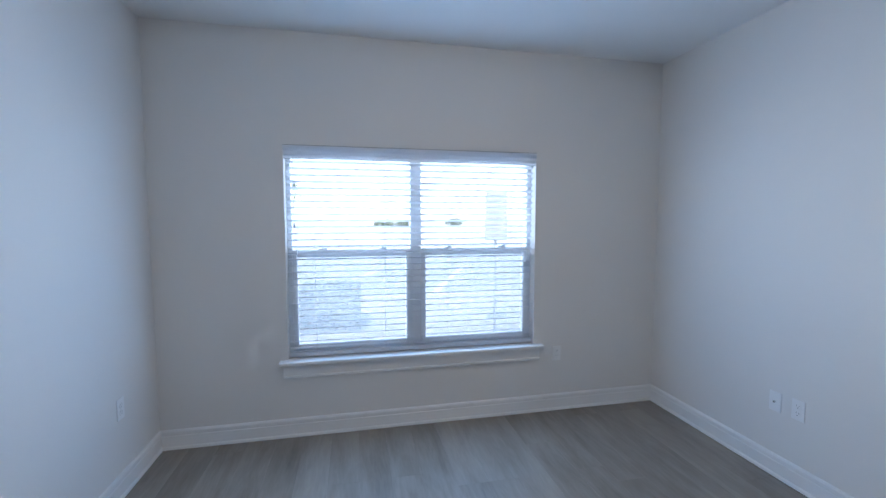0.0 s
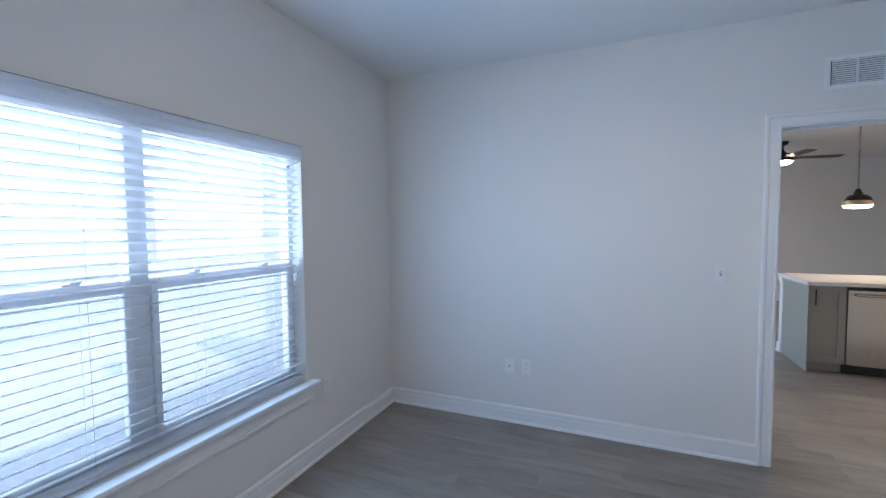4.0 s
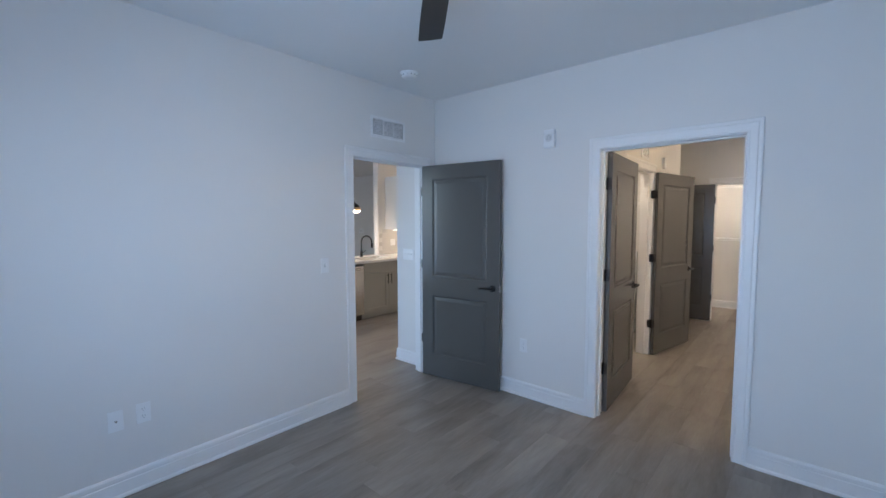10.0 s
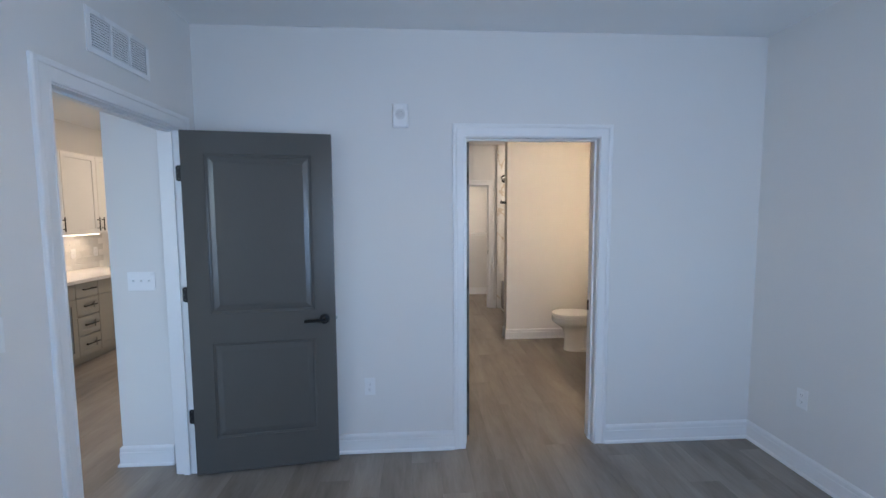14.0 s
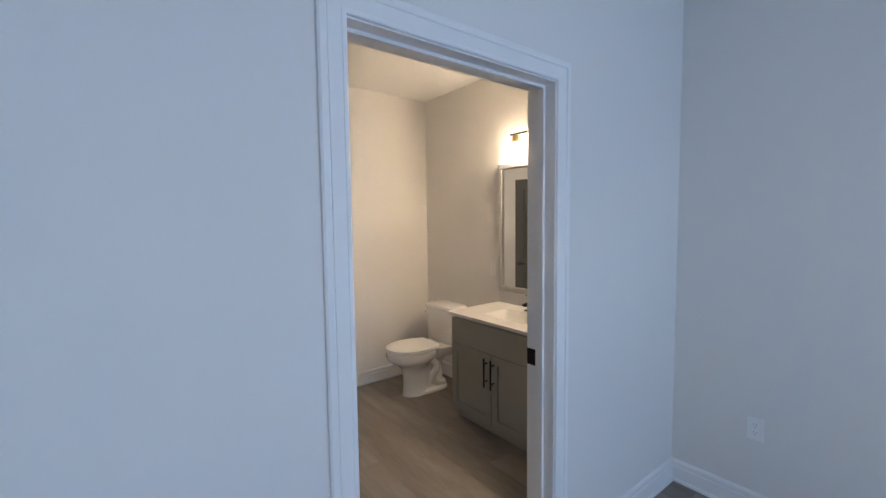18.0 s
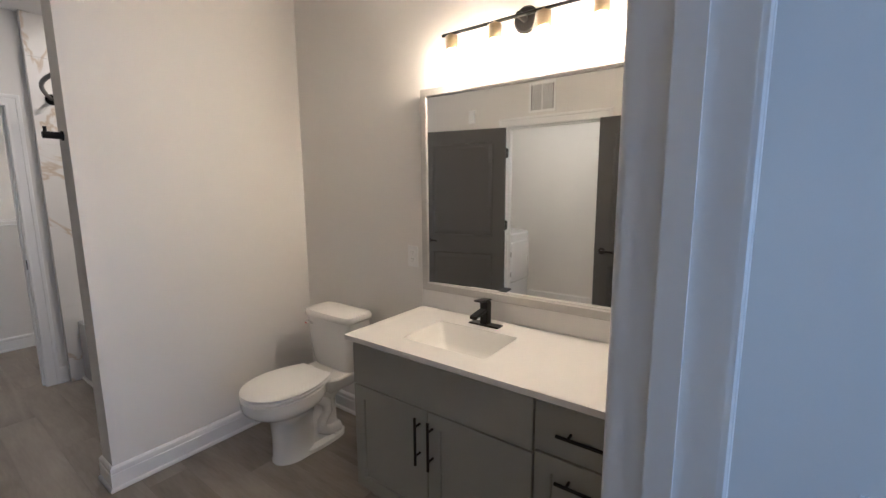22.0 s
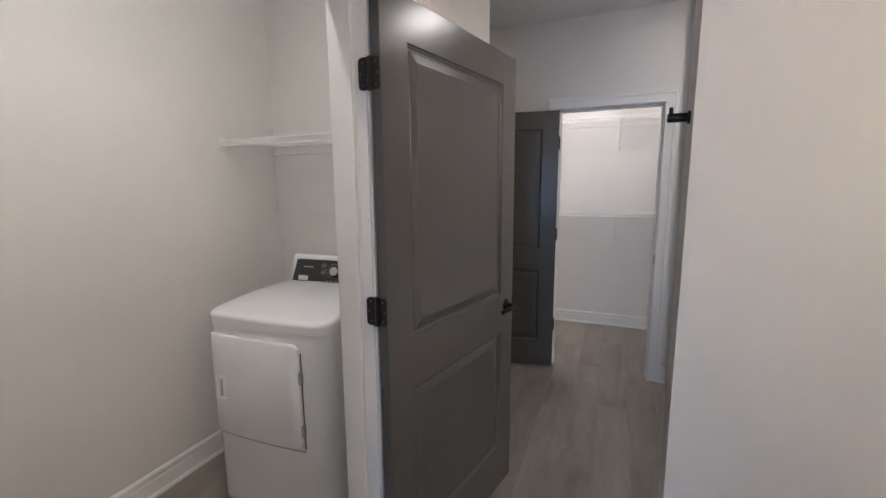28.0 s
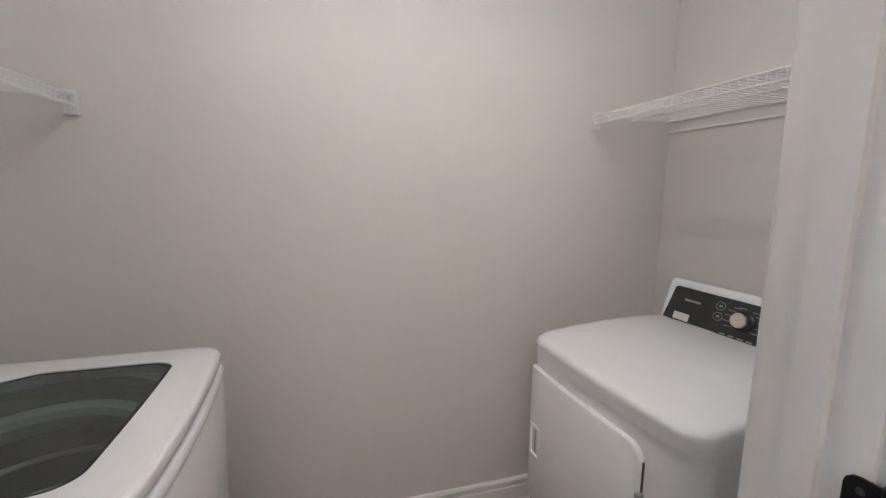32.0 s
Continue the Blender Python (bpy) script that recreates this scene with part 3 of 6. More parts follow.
rail("window_frame", WX0 + 0.001, WZ0, WX0 + 0.035, WZ1)
rail("window_frame", WX1 - 0.035, WZ0, WX1 - 0.001, WZ1)
rail("window_frame", WX0 + 0.035, WZ1 - 0.035, WX1 - 0.035, WZ1)
rail("window_frame", WX0 + 0.035, WZ0, WX1 - 0.035, WZ0 + 0.035)
rail("mullion", 0.768, WZ0 + 0.035, 0.848, WZ1 - 0.035)
MR0, MR1 = 1.222, 1.275
for xa, xb in ((WX0 + 0.035, 0.768), (0.848, WX1 - 0.035)):
    ys = (FY0 - 0.012, FY0 + 0.022)
    rail("sash_stile", xa, WZ0 + 0.035, xa + 0.030, MR1, *ys)
    rail("sash_stile", xb - 0.030, WZ0 + 0.035, xb, MR1, *ys)
    rail("sash_rail", xa + 0.03, WZ0 + 0.035, xb - 0.03, WZ0 + 0.080, *ys)
    rail("meeting_rail", xa + 0.03, MR0, xb - 0.03, MR1, *ys)
    part("pane", boxes((xa + 0.03, FY0 + 0.003, WZ0 + 0.08, xb - 0.03, FY0 + 0.007, MR0)), GLASS, win).visible_shadow = False
    part("pane", boxes((xa, FY0 + 0.040, MR0, xb, FY0 + 0.044, WZ1 - 0.035)), GLASS, win).visible_shadow = False
    part("insect_screen", boxes((xa + 0.004, FY0 + 0.058, WZ0 + 0.035, xb - 0.004, FY0 + 0.0585, MR0 + 0.02)), SCREEN, win, "fine grey insect screen").visible_shadow = False
    for cx in (xa + 0.20, xb - 0.20):
        part("sash_lock", join(rounded(cx - 0.03, ys[0] + 0.002, MR1, cx + 0.03, ys[1] - 0.004, MR1 + 0.008, 0.002, 1), rounded(cx - 0.008, ys[0] - 0.006, MR1 + 0.008, cx + 0.030, ys[0] + 0.008, MR1 + 0.016, 0.002, 1)), PLASTIC, win)
part("reveal", boxes((WX0 - 0.001, N + 0.001, WZ0, WX0 + 0.0025, FY0, WZ1)), TRIM, win)
part("reveal", boxes((WX1 - 0.0025, N + 0.001, WZ0, WX1 + 0.001, FY0, WZ1)), TRIM, win)
part("window_sill", rounded(-0.132, N - 0.058, 0.508, 1.766, FY0 - 0.002, 0.533, 0.006), TRIM, win, "white sill board")
part("apron", join(rounded(-0.110, N - 0.018, 0.430, 1.744, N - 0.0005, 0.508, 0.003), rounded(-0.110, N - 0.022, 0.412, 1.744, N - 0.0005, 0.430, 0.004)), TRIM, win)

blind = thing("window_blind", "white two-inch slatted blind, lowered and tilted open", "blind", (0.81, N + 0.035, WZ0))
VAL = [(0, 0), (0.010, 0.004), (0.012, 0.018), (0.020, 0.028), (0.022, 0.050), (0.030, 0.062), (0.034, 0.078), (0.034, 0.086), (0, 0.086)]
vb = bmesh.new()
rr = []
for x in (WX0 + 0.004, WX1 - 0.004):
    rr.append([vb.verts.new((x, N + 0.016 - o, 1.882 + h)) for o, h in VAL])
for i in range(len(VAL)):
    j = (i + 1) % len(VAL)
    vb.faces.new((rr[0][i], rr[0][j], rr[1][j], rr[1][i]))
vb.faces.new(rr[0])
vb.faces.new(rr[1])
bmesh.ops.recalc_face_normals(vb, faces=vb.faces)
part("valance", vb, BLIND, blind, "crown-moulded white valance")
# dark strip stands in for the shadow line between valance and wall
part("top_strip", boxes((WX0 + 0.006, N - 0.0160, 1.9682, WX1 - 0.006, N - 0.001, 1.9706)), SLOT, blind, "thin dark strip painted for the shadow line over the valance")
part("head_rail", boxes((WX0 + 0.006, N + 0.006, 1.902, WX1 - 0.006, N + 0.060, 1.955)), BLIND, blind)
BX0, BX1, SY = WX0 + 0.012, WX1 - 0.014, N + 0.036
PITCH, TILT = 0.0436, 16
slat_bm = bmesh.new()
prof = [(-0.025, 0.0), (-0.012, 0.0016), (0.0, 0.0021), (0.012, 0.0016), (0.025, 0.0)]
rows = []
for x in (0, BX1 - BX0):
    rows.append([slat_bm.verts.new((x, y, z + 0.0014)) for y, z in prof] + [slat_bm.verts.new((x, y, z - 0.0014)) for y, z in reversed(prof)])
for i in range(len(rows[0])):
    j = (i + 1) % len(rows[0])
    slat_bm.faces.new((rows[0][i], rows[0][j], rows[1][j], rows[1][i]))
slat_bm.faces.new(rows[0])
slat_bm.faces.new(rows[1])
bmesh.ops.recalc_face_normals(slat_bm, faces=slat_bm.faces)
slat_mesh = bpy.data.meshes.new("slat")
slat_bm.to_mesh(slat_mesh)
slat_mesh.materials.append(BLIND)
base = ORG[blind]
n_slats = 30
for k in range(n_slats):
    s = new("slat", slat_mesh)
    s.parent = blind
    s.matrix_basis = Matrix.Translation(Vector((BX0, SY, 0.603 + k * PITCH)) - base) @ Matrix.Rotation(radians(-TILT + random.uniform(-0.8, 0.8)), 4, "X")
part("bottom_rail", rounded(BX0, SY - 0.026, 0.548, BX1, SY + 0.026, 0.576, 0.005), BLIND, blind)
for fx in (0.10, 0.37, 0.63, 0.90):
    x = BX0 + fx * (BX1 - BX0)
    for dy in (-0.027, 0.027):
        part("ladder_cord", tube([(x, SY + dy, 0.585), (x, SY + dy, 1.91)], 0.0009, 5), CORD, blind)
for x, z, g in ((BX0 + 0.05, 1.46, 0), (BX0 + 0.062, 1.28, 0), (BX1 - 0.045, 1.22, 1), (BX1 - 0.060, 1.20, 1)):
    c = part("pull_cord", tube([(x, SY - 0.034, z), (x, SY - 0.031, 1.91)], 0.0011, 5), CORD, blind)
    # left tassels: their dark look against the sky is put into a darker colour
    part("tassel", lathe([(0.0025, 0.032), (0.0055, 0.020), (0.007, 0.0), (0.005, -0.004)][::-1], (x, SY - 0.034, z - 0.028), 12), PLASTIC if g else SIGNGREY, c, smooth=True)


# ---------------------------------------------------------------- plates on the walls
def plate(name, label, x, y, z, turn, gangs=1, kind="outlet"):
    """A wall plate that faces its own +y."""
    t = thing(name, label, "switch" if kind == "switch" else "outlet", (x, y, z), turn)
    w = 0.0345 + 0.023 * (gangs - 1)
    part("plate", rounded(-w, 0, -0.0575, w, 0.0055, 0.0575, 0.0025), PLASTIC, t)
    for g in range(gangs):
        cx = (g - (gangs - 1) / 2) * 0.046
        if kind == "outlet":
            for s in (-1, 1):
                face = lathe([(0.0165, 0), (0.0165, 0.0075), (0.0155, 0.008)], (cx, 0, s * 0.0195), 18, Matrix.Rotation(radians(-90), 3, "X"))
                rec = part("receptacle", face, PLASTIC, t)
                part("slot", boxes((cx - 0.0072, 0.007, s * 0.0195 + 0.001, cx - 0.0052, 0.0085, s * 0.0195 + 0.0095), (cx + 0.0052, 0.007, s * 0.0195 + 0.002, cx + 0.0072, 0.0085, s * 0.0195 + 0.0095), (cx - 0.002, 0.007, s * 0.0195 - 0.0095, cx + 0.002, 0.0085, s * 0.0195 - 0.0055)), OUTSLOT, rec)
        elif kind == "switch":
            part("surround", boxes((cx - 0.006, 0.0055, -0.013, cx + 0.006, 0.0062, 0.013)), PRINT if gangs == 1 else PLASTIC, t)
            tg = rounded(cx - 0.004, 0.004, -0.009, cx + 0.004, 0.018, 0.004, 0.0015, 1)
            tg.transform(Matrix.Translation((0, 0.002, 0.003)) @ Matrix.Rotation(radians(18), 4, "X"))
            part("toggle", tg, PLASTIC, t)
        elif kind == "cable":
            part("socket", lathe([(0.0065, 0), (0.0065, 0.009), (0.004, 0.012)], (cx, 0.005, 0), 14, Matrix.Rotation(radians(-90), 3, "X")), CHROME, t)
    for s in ((-1, 1) if kind != "outlet" else (0,)):
        part("screw", lathe([(0.003, 0), (0.003, 0.0062), (0.002, 0.0068)], (0, 0, s * 0.049), 8, Matrix.Rotation(radians(-90), 3, "X")), PLASTIC, t)
    return t


plate("wall_outlet", "white duplex outlet below the window side", 1.893, N, 0.447, 180)
plate("cable_plate", "white cable outlet plate low on the wall", E, 2.124, 0.432, 90, kind="cable")
plate("wall_outlet", "white duplex outlet low beside the cable plate", E, 1.996, 0.437, 90)
plate("light_switch", "white double light switch beside the kitchen doorway", E, 0.787, 1.178, 90, gangs=1, kind="switch")
plate("wall_outlet", "white duplex outlet low on the wall", W, -0.105, 0.452, -90)
plate("wall_outlet", "white duplex outlet low near the window", W, 2.715, 0.47, -90)
plate("wall_outlet", "white duplex outlet between two doors", 1.728, S, 0.445, 0)
plate("light_switch", "white triple light switch on the hall wall", 3.085, -0.455, 1.165, 0, gangs=3, kind="switch")
plate("wall_outlet", "white duplex outlet beside the mirror", W, -1.955, 1.100, -90)

alarm = thing("fire_alarm", "white wall sounder with a round grille", "alarm", (1.507, S, 2.172), 0)
part("housing", rounded(-0.048, 0, -0.072, 0.048, 0.030, 0.072, 0.008), PLASTIC, alarm)
grille = part("grille", lathe([(0.032, 0), (0.032, 0.003), (0.028, 0.004), (0.0, 0.0045)], (0, 0.030, 0.006), 24, Matrix.Rotation(radians(-90), 3, "X"), cap=False), LABEL, alarm, "round grey perforated grille")
for k in range(5):
    r = 0.004 + k * 0.0055
    for i in range(max(1, k * 6)):
        a = 2 * math.pi * i / max(1, k * 6)
        if k < 5 and (i % 2 == 0 or k < 3):
            part("hole", boxes((r * math.cos(a) - 0.0012, 0.0335, 0.006 + r * math.sin(a) - 0.0012, r * math.cos(a) + 0.0012, 0.0352, 0.006 + r * math.sin(a) + 0.0012)), SLOT, grille)
    if k == 3:
        break
alarm2 = thing("fire_alarm", "small white wall sounder above the laundry door", "alarm", (BE, -2.78, 2.18), 90)
part("housing", rounded(-0.035, 0, -0.065, 0.035, 0.030, 0.065, 0.008), PLASTIC, alarm2)

smoke = thing("smoke_detector", "round white ceiling smoke detector", "detector", (2.37, 0.225, TOP))
part("base", lathe([(0.068, -0.012), (0.070, -0.004), (0.070, 0)], (2.37, 0.225, TOP), 32), PLASTIC, smoke, smooth=True)
part("cover", lathe([(0.030, -0.044), (0.050, -0.040), (0.060, -0.030), (0.063, -0.012)], (2.37, 0.225, TOP), 32), PLASTIC, smoke, smooth=True)
for k in range(12):
    a = 2 * math.pi * k / 12
    part("slit", boxes((2.37 + 0.0585 * math.cos(a) - 0.003, 0.225 + 0.0585 * math.sin(a) - 0.003, TOP - 0.028, 2.37 + 0.0585 * math.cos(a) + 0.003, 0.225 + 0.0585 * math.sin(a) + 0.003, TOP - 0.018)), SLOT, smoke)


def register(label, x, y, z, turn, w, h, sections, pitch=0.0105):
    """A louvred air grille that faces its own +y."""
    t = thing("air_vent", label, "vent", (x, y, z), turn)
    m = 0.022
    part("frame", boxes((-w / 2, 0, -h / 2, w / 2, 0.008, -h / 2 + m), (-w / 2, 0, h / 2 - m, w / 2, 0.008, h / 2), (-w / 2, 0, -h / 2 + m, -w / 2 + m, 0.008, h / 2 - m), (w / 2 - m, 0, -h / 2 + m, w / 2, 0.008, h / 2 - m)), PLASTIC, t)
    part("backing", boxes((-w / 2 + m, 0.0005, -h / 2 + m, w / 2 - m, 0.001, h / 2 - m)), SLOT, t)
    span = (w - 2 * m) / sections
    for i in range(1, sections):
        part("divider", boxes((-w / 2 + m + i * span - 0.005, 0.001, -h / 2 + m, -w / 2 + m + i * span + 0.005, 0.0085, h / 2 - m)), PLASTIC, t)
    slat = boxes((-(span - 0.012) / 2, -0.0006, -0.0042, (span - 0.012) / 2, 0.0006, 0.0042))
    slat.transform(Matrix.Rotation(radians(-40), 4, "X"))
    me = bpy.data.meshes.new("louvre")
    slat.to_mesh(me)
    me.materials.append(PLASTIC)
    rows_n = int((h - 2 * m) / pitch)
    for i in range(sections):
        for k in range(rows_n):
            o = new("louvre", me)
            o.parent = t
            o.location = (-w / 2 + m + (i + 0.5) * span, 0.0045, -h / 2 + m + (k + 0.5) * (h - 2 * m) / rows_n)
    return t


register("white louvred return-air grille above the doorway", E, 0.115, 2.325, 90, 0.395, 0.180, 3)
register("white louvred air vent above the laundry doorway", BE, -2.04, 2.29, 90, 0.26, 0.27, 2)

# ---------------------------------------------------------------- ceiling fan
def ceiling_fan(x, y, z, first, label, bowl_mat):
    """z: the lowest point of the lit bowl."""
    f = thing("ceiling_fan", label, "ceiling fan", (x, y, TOP), 0)
    f.location = (x, y, TOP)
    d = z - TOP
    part("canopy", lathe([(0.030, -0.055), (0.058, -0.040), (0.068, -0.010), (0.068, 0)], (0, 0, 0), 32), BLACK, f, smooth=True)
    part("downrod", tube([(0, 0, -0.05), (0, 0, d + 0.20)], 0.013, 14), BLACK, f, smooth=True)
    part("motor_housing", lathe([(0.118, d + 0.056), (0.125, d + 0.060), (0.129, d + 0.090), (0.125, d + 0.120), (0.10, d + 0.155), (0.045, d + 0.180), (0.025, d + 0.205)], (0, 0, 0), 40), BLACK, f, "dark bronze motor housing", smooth=True)
    part("bowl", lathe([(0.004, d), (0.045, d + 0.003), (0.080, d + 0.013), (0.104, d + 0.030), (0.116, d + 0.054), (0.117, d + 0.066)], (0, 0, 0), 40), bowl_mat, f, "lit opal glass bowl", smooth=True)
    for k in range(4):
        a = radians(first + 90 * k)
        m = Matrix.Rotation(a, 4, "Z") @ Matrix.Translation((0, 0, d + 0.104)) @ Matrix.Rotation(radians(-8), 4, "X")
        bm = bmesh.new()
        outline = [(0.150, 0.050), (0.28, 0.058), (0.54, 0.064), (0.716, 0.064), (0.724, 0.060), (0.728, 0.0)]
        loop = outline + [(px, -py) for px, py in reversed(outline[:-1])]
        up = [bm.verts.new((px, py, 0.003)) for px, py in loop]
        dn = [bm.verts.new((px, py, -0.003)) for px, py in loop]
        bm.faces.new(up)
        bm.faces.new(list(reversed(dn)))
        for i in range(len(loop)):
            j = (i + 1) % len(loop)
            bm.faces.new((up[i], dn[i], dn[j], up[j]))
        bm.transform(m)
        bmesh.ops.recalc_face_normals(bm, faces=bm.faces)
        blade = part("blade", bm, BLADE, f, "dark brown blade at rest")
        iron = rounded(0.12, -0.020, 0.0035, 0.25, 0.020, 0.012, 0.003, 1)
        iron.transform(m)
        part("blade_iron", iron, BLACK, blade)
    return f


ceiling_fan(0.985, 1.422, 2.390, -44, "dark bronze four-blade ceiling fan with a lit opal bowl", BOWL)

# ---------------------------------------------------------------- bathroom: vanity, basin, tap, mirror, lamp
VF = -0.338                     # front of the cabinet
V0, V1, VT = -1.862, SB, 0.838
van = thing("vanity_cabinet", "grey shaker vanity cabinet with black bar pulls", "cabinet", (-0.6, -1.24, 0))
part("body", boxes((W + 0.001, V0, 0.10, VF - 0.034, V1 + 0.002, 0.66), (VF - 0.060, V0, 0.66, VF - 0.034, V1 + 0.002, VT - 0.024), (W + 0.001, V0, 0.66, VF - 0.060, V0 + 0.018, VT - 0.024)), CABINET, van)
part("toe_kick", boxes((W + 0.001, V0 + 0.004, 0.001, VF - 0.085, V1 + 0.002, 0.10)), CABINET, van)


def front(thing_, name, x, y0, y1, z0, z1, material, shaker=True, face=1, parent_label=""):
    """A cabinet front in the plane x, facing +x (face 1) or -x (face -1)."""
    t, m = 0.019, 0.058
    f = lambda a: x - face * a  # noqa: E731
    if not shaker or z1 - z0 < 0.14:
        bm = rounded(f(0), y0, z0, f(t), y1, z1, 0.002, 1)
    else:
        bm = bmesh.new()
        ring = lambda o, d: [bm.verts.new(p) for p in ((f(d), y0 + o, z0 + o), (f(d), y1 - o, z0 + o), (f(d), y1 - o, z1 - o), (f(d), y0 + o, z1 - o))]  # noqa: E731
        loops_ = [ring(0, t), ring(0, 0.0015), ring(0.0015, 0), ring(m, 0), ring(m + 0.0015, 0.010)]
        for p, q in zip(loops_, loops_[1:]):
            for i in range(4):
                bm.faces.new((p[i], p[(i + 1) % 4], q[(i + 1) % 4], q[i]))
        bm.faces.new(loops_[0])
        bm.faces.new(loops_[-1])
        bmesh.ops.recalc_face_normals(bm, faces=bm.faces)
    return part(name, bm, material, thing_, parent_label)


def pull(parent, x, y, z, length, upright, out=1):
    """A black bar pull with two posts."""
    d = Vector((0, 0, 1)) if upright else Vector((0, 1, 0))
    c = Vector((x + out * 0.032, y, z))
    bar = tube([c - d * length / 2, c + d * length / 2], 0.0058, 12)
    posts = [tube([(x, (c + d * s).y, (c + d * s).z), (x + out * 0.032, (c + d * s).y, (c + d * s).z)], 0.0048, 10) for s in (-length * 0.31, length * 0.31)]
    part("bar_pull", join(bar, *posts), BLACK, parent, "black bar pull", smooth=True)


VD, VM = -0.998, -1.442
front(van, "false_front", VF, V0 + 0.002, VD - 0.004, 0.608, 0.794, CABINET, False)
ldoor = front(van, "cabinet_door", VF, V0 + 0.002, VM - 0.002, 0.105, 0.601, CABINET)
pull(ldoor, VF, VM - 0.038, 0.477, 0.200, True)
rdoor = front(van, "cabinet_door", VF, VM + 0.002, VD - 0.004, 0.105, 0.601, CABINET)
pull(rdoor, VF, VM + 0.026, 0.477, 0.200, True)
for z0, z1 in ((0.624, 0.794), (0.370, 0.616), (0.105, 0.362)):
    dr = front(van, "drawer_front", VF, VD + 0.004, V1 - 0.010, z0, z1, CABINET, z1 - z0 > 0.2)
    pull(dr, VF, (VD + V1) / 2 - 0.003, (z0 + z1) / 2 + (0.004 if z1 - z0 < 0.2 else 0.060), 0.190, False)

def slab_with_hole(outer, hole, z0, z1, ease=0.002):
    """A flat slab with an eased, round-cornered cut-out given as a closed outline."""
    bm = bmesh.new()
    cx, cy = sum(p[0] for p in hole) / len(hole), sum(p[1] for p in hole) / len(hole)

    def spread(p):
        # the point of the outer edge that lies beyond a point of the outline
        dx, dy = p[0] - cx, p[1] - cy
        kx = ((outer[2] if dx > 0 else outer[0]) - cx) / dx if abs(dx) > 1e-9 else 1e9
        ky = ((outer[3] if dy > 0 else outer[1]) - cy) / dy if abs(dy) > 1e-9 else 1e9
        k = min(kx, ky)
        return cx + dx * k, cy + dy * k

    def ring(pts, z, f=1.0):
        return [bm.verts.new((cx + (x - cx) * f, cy + (y - cy) * f, z)) for x, y in pts]
    rim = [spread(p) for p in hole]
    for c in ((outer[0], outer[1]), (outer[2], outer[1]), (outer[2], outer[3]), (outer[0], outer[3])):
        near = min(range(len(rim)), key=lambda i: (rim[i][0] - c[0]) ** 2 + (rim[i][1] - c[1]) ** 2)
        rim[near] = c
    rows = [ring(rim, z0), ring(rim, z1), ring(hole, z1, 1.012), ring(hole, z1 - ease), ring(hole, z0)]
    n = len(hole)
    for p, q in zip(rows, rows[1:] + rows[:1]):
        for i in range(n):
            bm.faces.new((p[i], p[(i + 1) % n], q[(i + 1) % n], q[i]))
    bmesh.ops.recalc_face_normals(bm, faces=bm.faces)
    return bm


def round_rect(x0, y0, x1, y1, r, k=5):
    """A closed outline with round corners."""
    pts = []
    for cx, cy, a0 in ((x1 - r, y1 - r, 0), (x0 + r, y1 - r, 90), (x0 + r, y0 + r, 180), (x1 - r, y0 + r, 270)):
        pts += [(cx + r * math.cos(radians(a0 + i * 90 / (k - 1))), cy + r * math.sin(radians(a0 + i * 90 / (k - 1)))) for i in range(k)]
    return pts


X0s, X1s, Y0s, Y1s = -0.702, -0.422, -1.640, -1.236
top = thing("bathroom_countertop", "white quartz vanity top with a moulded basin", "countertop", (-0.6, -1.24, VT - 0.022))
CX1, CY0, CY1 = -0.305, V0 - 0.012, SB - 0.001
hole = round_rect(X0s, Y0s, X1s, Y1s, 0.016)
part("slab", slab_with_hole((W + 0.001, CY0, CX1, CY1), hole, VT - 0.022, VT), QUARTZ, top)
part("backsplash", rounded(W + 0.001, CY0, VT - 0.004, W + 0.021, CY1, VT + 0.094, 0.002, 1), QUARTZ, top)
bb = bmesh.new()
loops = []
for o, z in ((0.0, VT - 0.003), (0.003, VT - 0.012), (0.012, VT - 0.045), (0.026, VT - 0.090), (0.042, VT - 0.115), (0.075, VT - 0.129), (0.120, VT - 0.134)):
    loops.append([bb.verts.new((x, y, z)) for x, y in round_rect(X0s + o, Y0s + o, X1s - o, Y1s - o, 0.016 + o * 0.4)])
for p, q in zip(loops, loops[1:]):
    for i in range(len(p)):
        bb.faces.new((p[i], p[(i + 1) % len(p)], q[(i + 1) % len(p)], q[i]))
bb.faces.new(loops[-1])
basin = part("basin", bb, BASIN, top, "white rectangular basin", smooth=True)
part("drain", lathe([(0.022, 0), (0.022, 0.003), (0.018, 0.004)], ((X0s + X1s) / 2, (Y0s + Y1s) / 2, VT - 0.1335), 20), BLACK, basin)

tap = thing("basin_faucet", "matte black square single-lever basin faucet", "faucet", (-0.768, -1.433, VT))
fx, fy = -0.768, -1.433
part("base_plate", rounded(fx - 0.026, fy - 0.078, VT, fx + 0.026, fy + 0.078, VT + 0.008, 0.004), BLACK, tap)
part("column", rounded(fx - 0.020, fy - 0.019, VT + 0.008, fx + 0.020, fy + 0.019, VT + 0.112, 0.003), BLACK, tap)
sp = rounded(fx - 0.002, fy - 0.018, VT + 0.072, fx + 0.112, fy + 0.018, VT + 0.086, 0.003)
sp.transform(Matrix.Translation((fx, fy, VT + 0.080)) @ Matrix.Rotation(radians(9), 4, "Y") @ Matrix.Translation((-fx, -fy, -VT - 0.080)))
part("spout", sp, BLACK, tap)
part("aerator", lathe([(0.011, 0), (0.011, 0.010)], (fx + 0.096, fy, VT + 0.052), 16), SLOT, tap)
hv = rounded(fx - 0.022, fy - 0.020, VT + 0.118, fx + 0.074, fy + 0.020, VT + 0.125, 0.003)
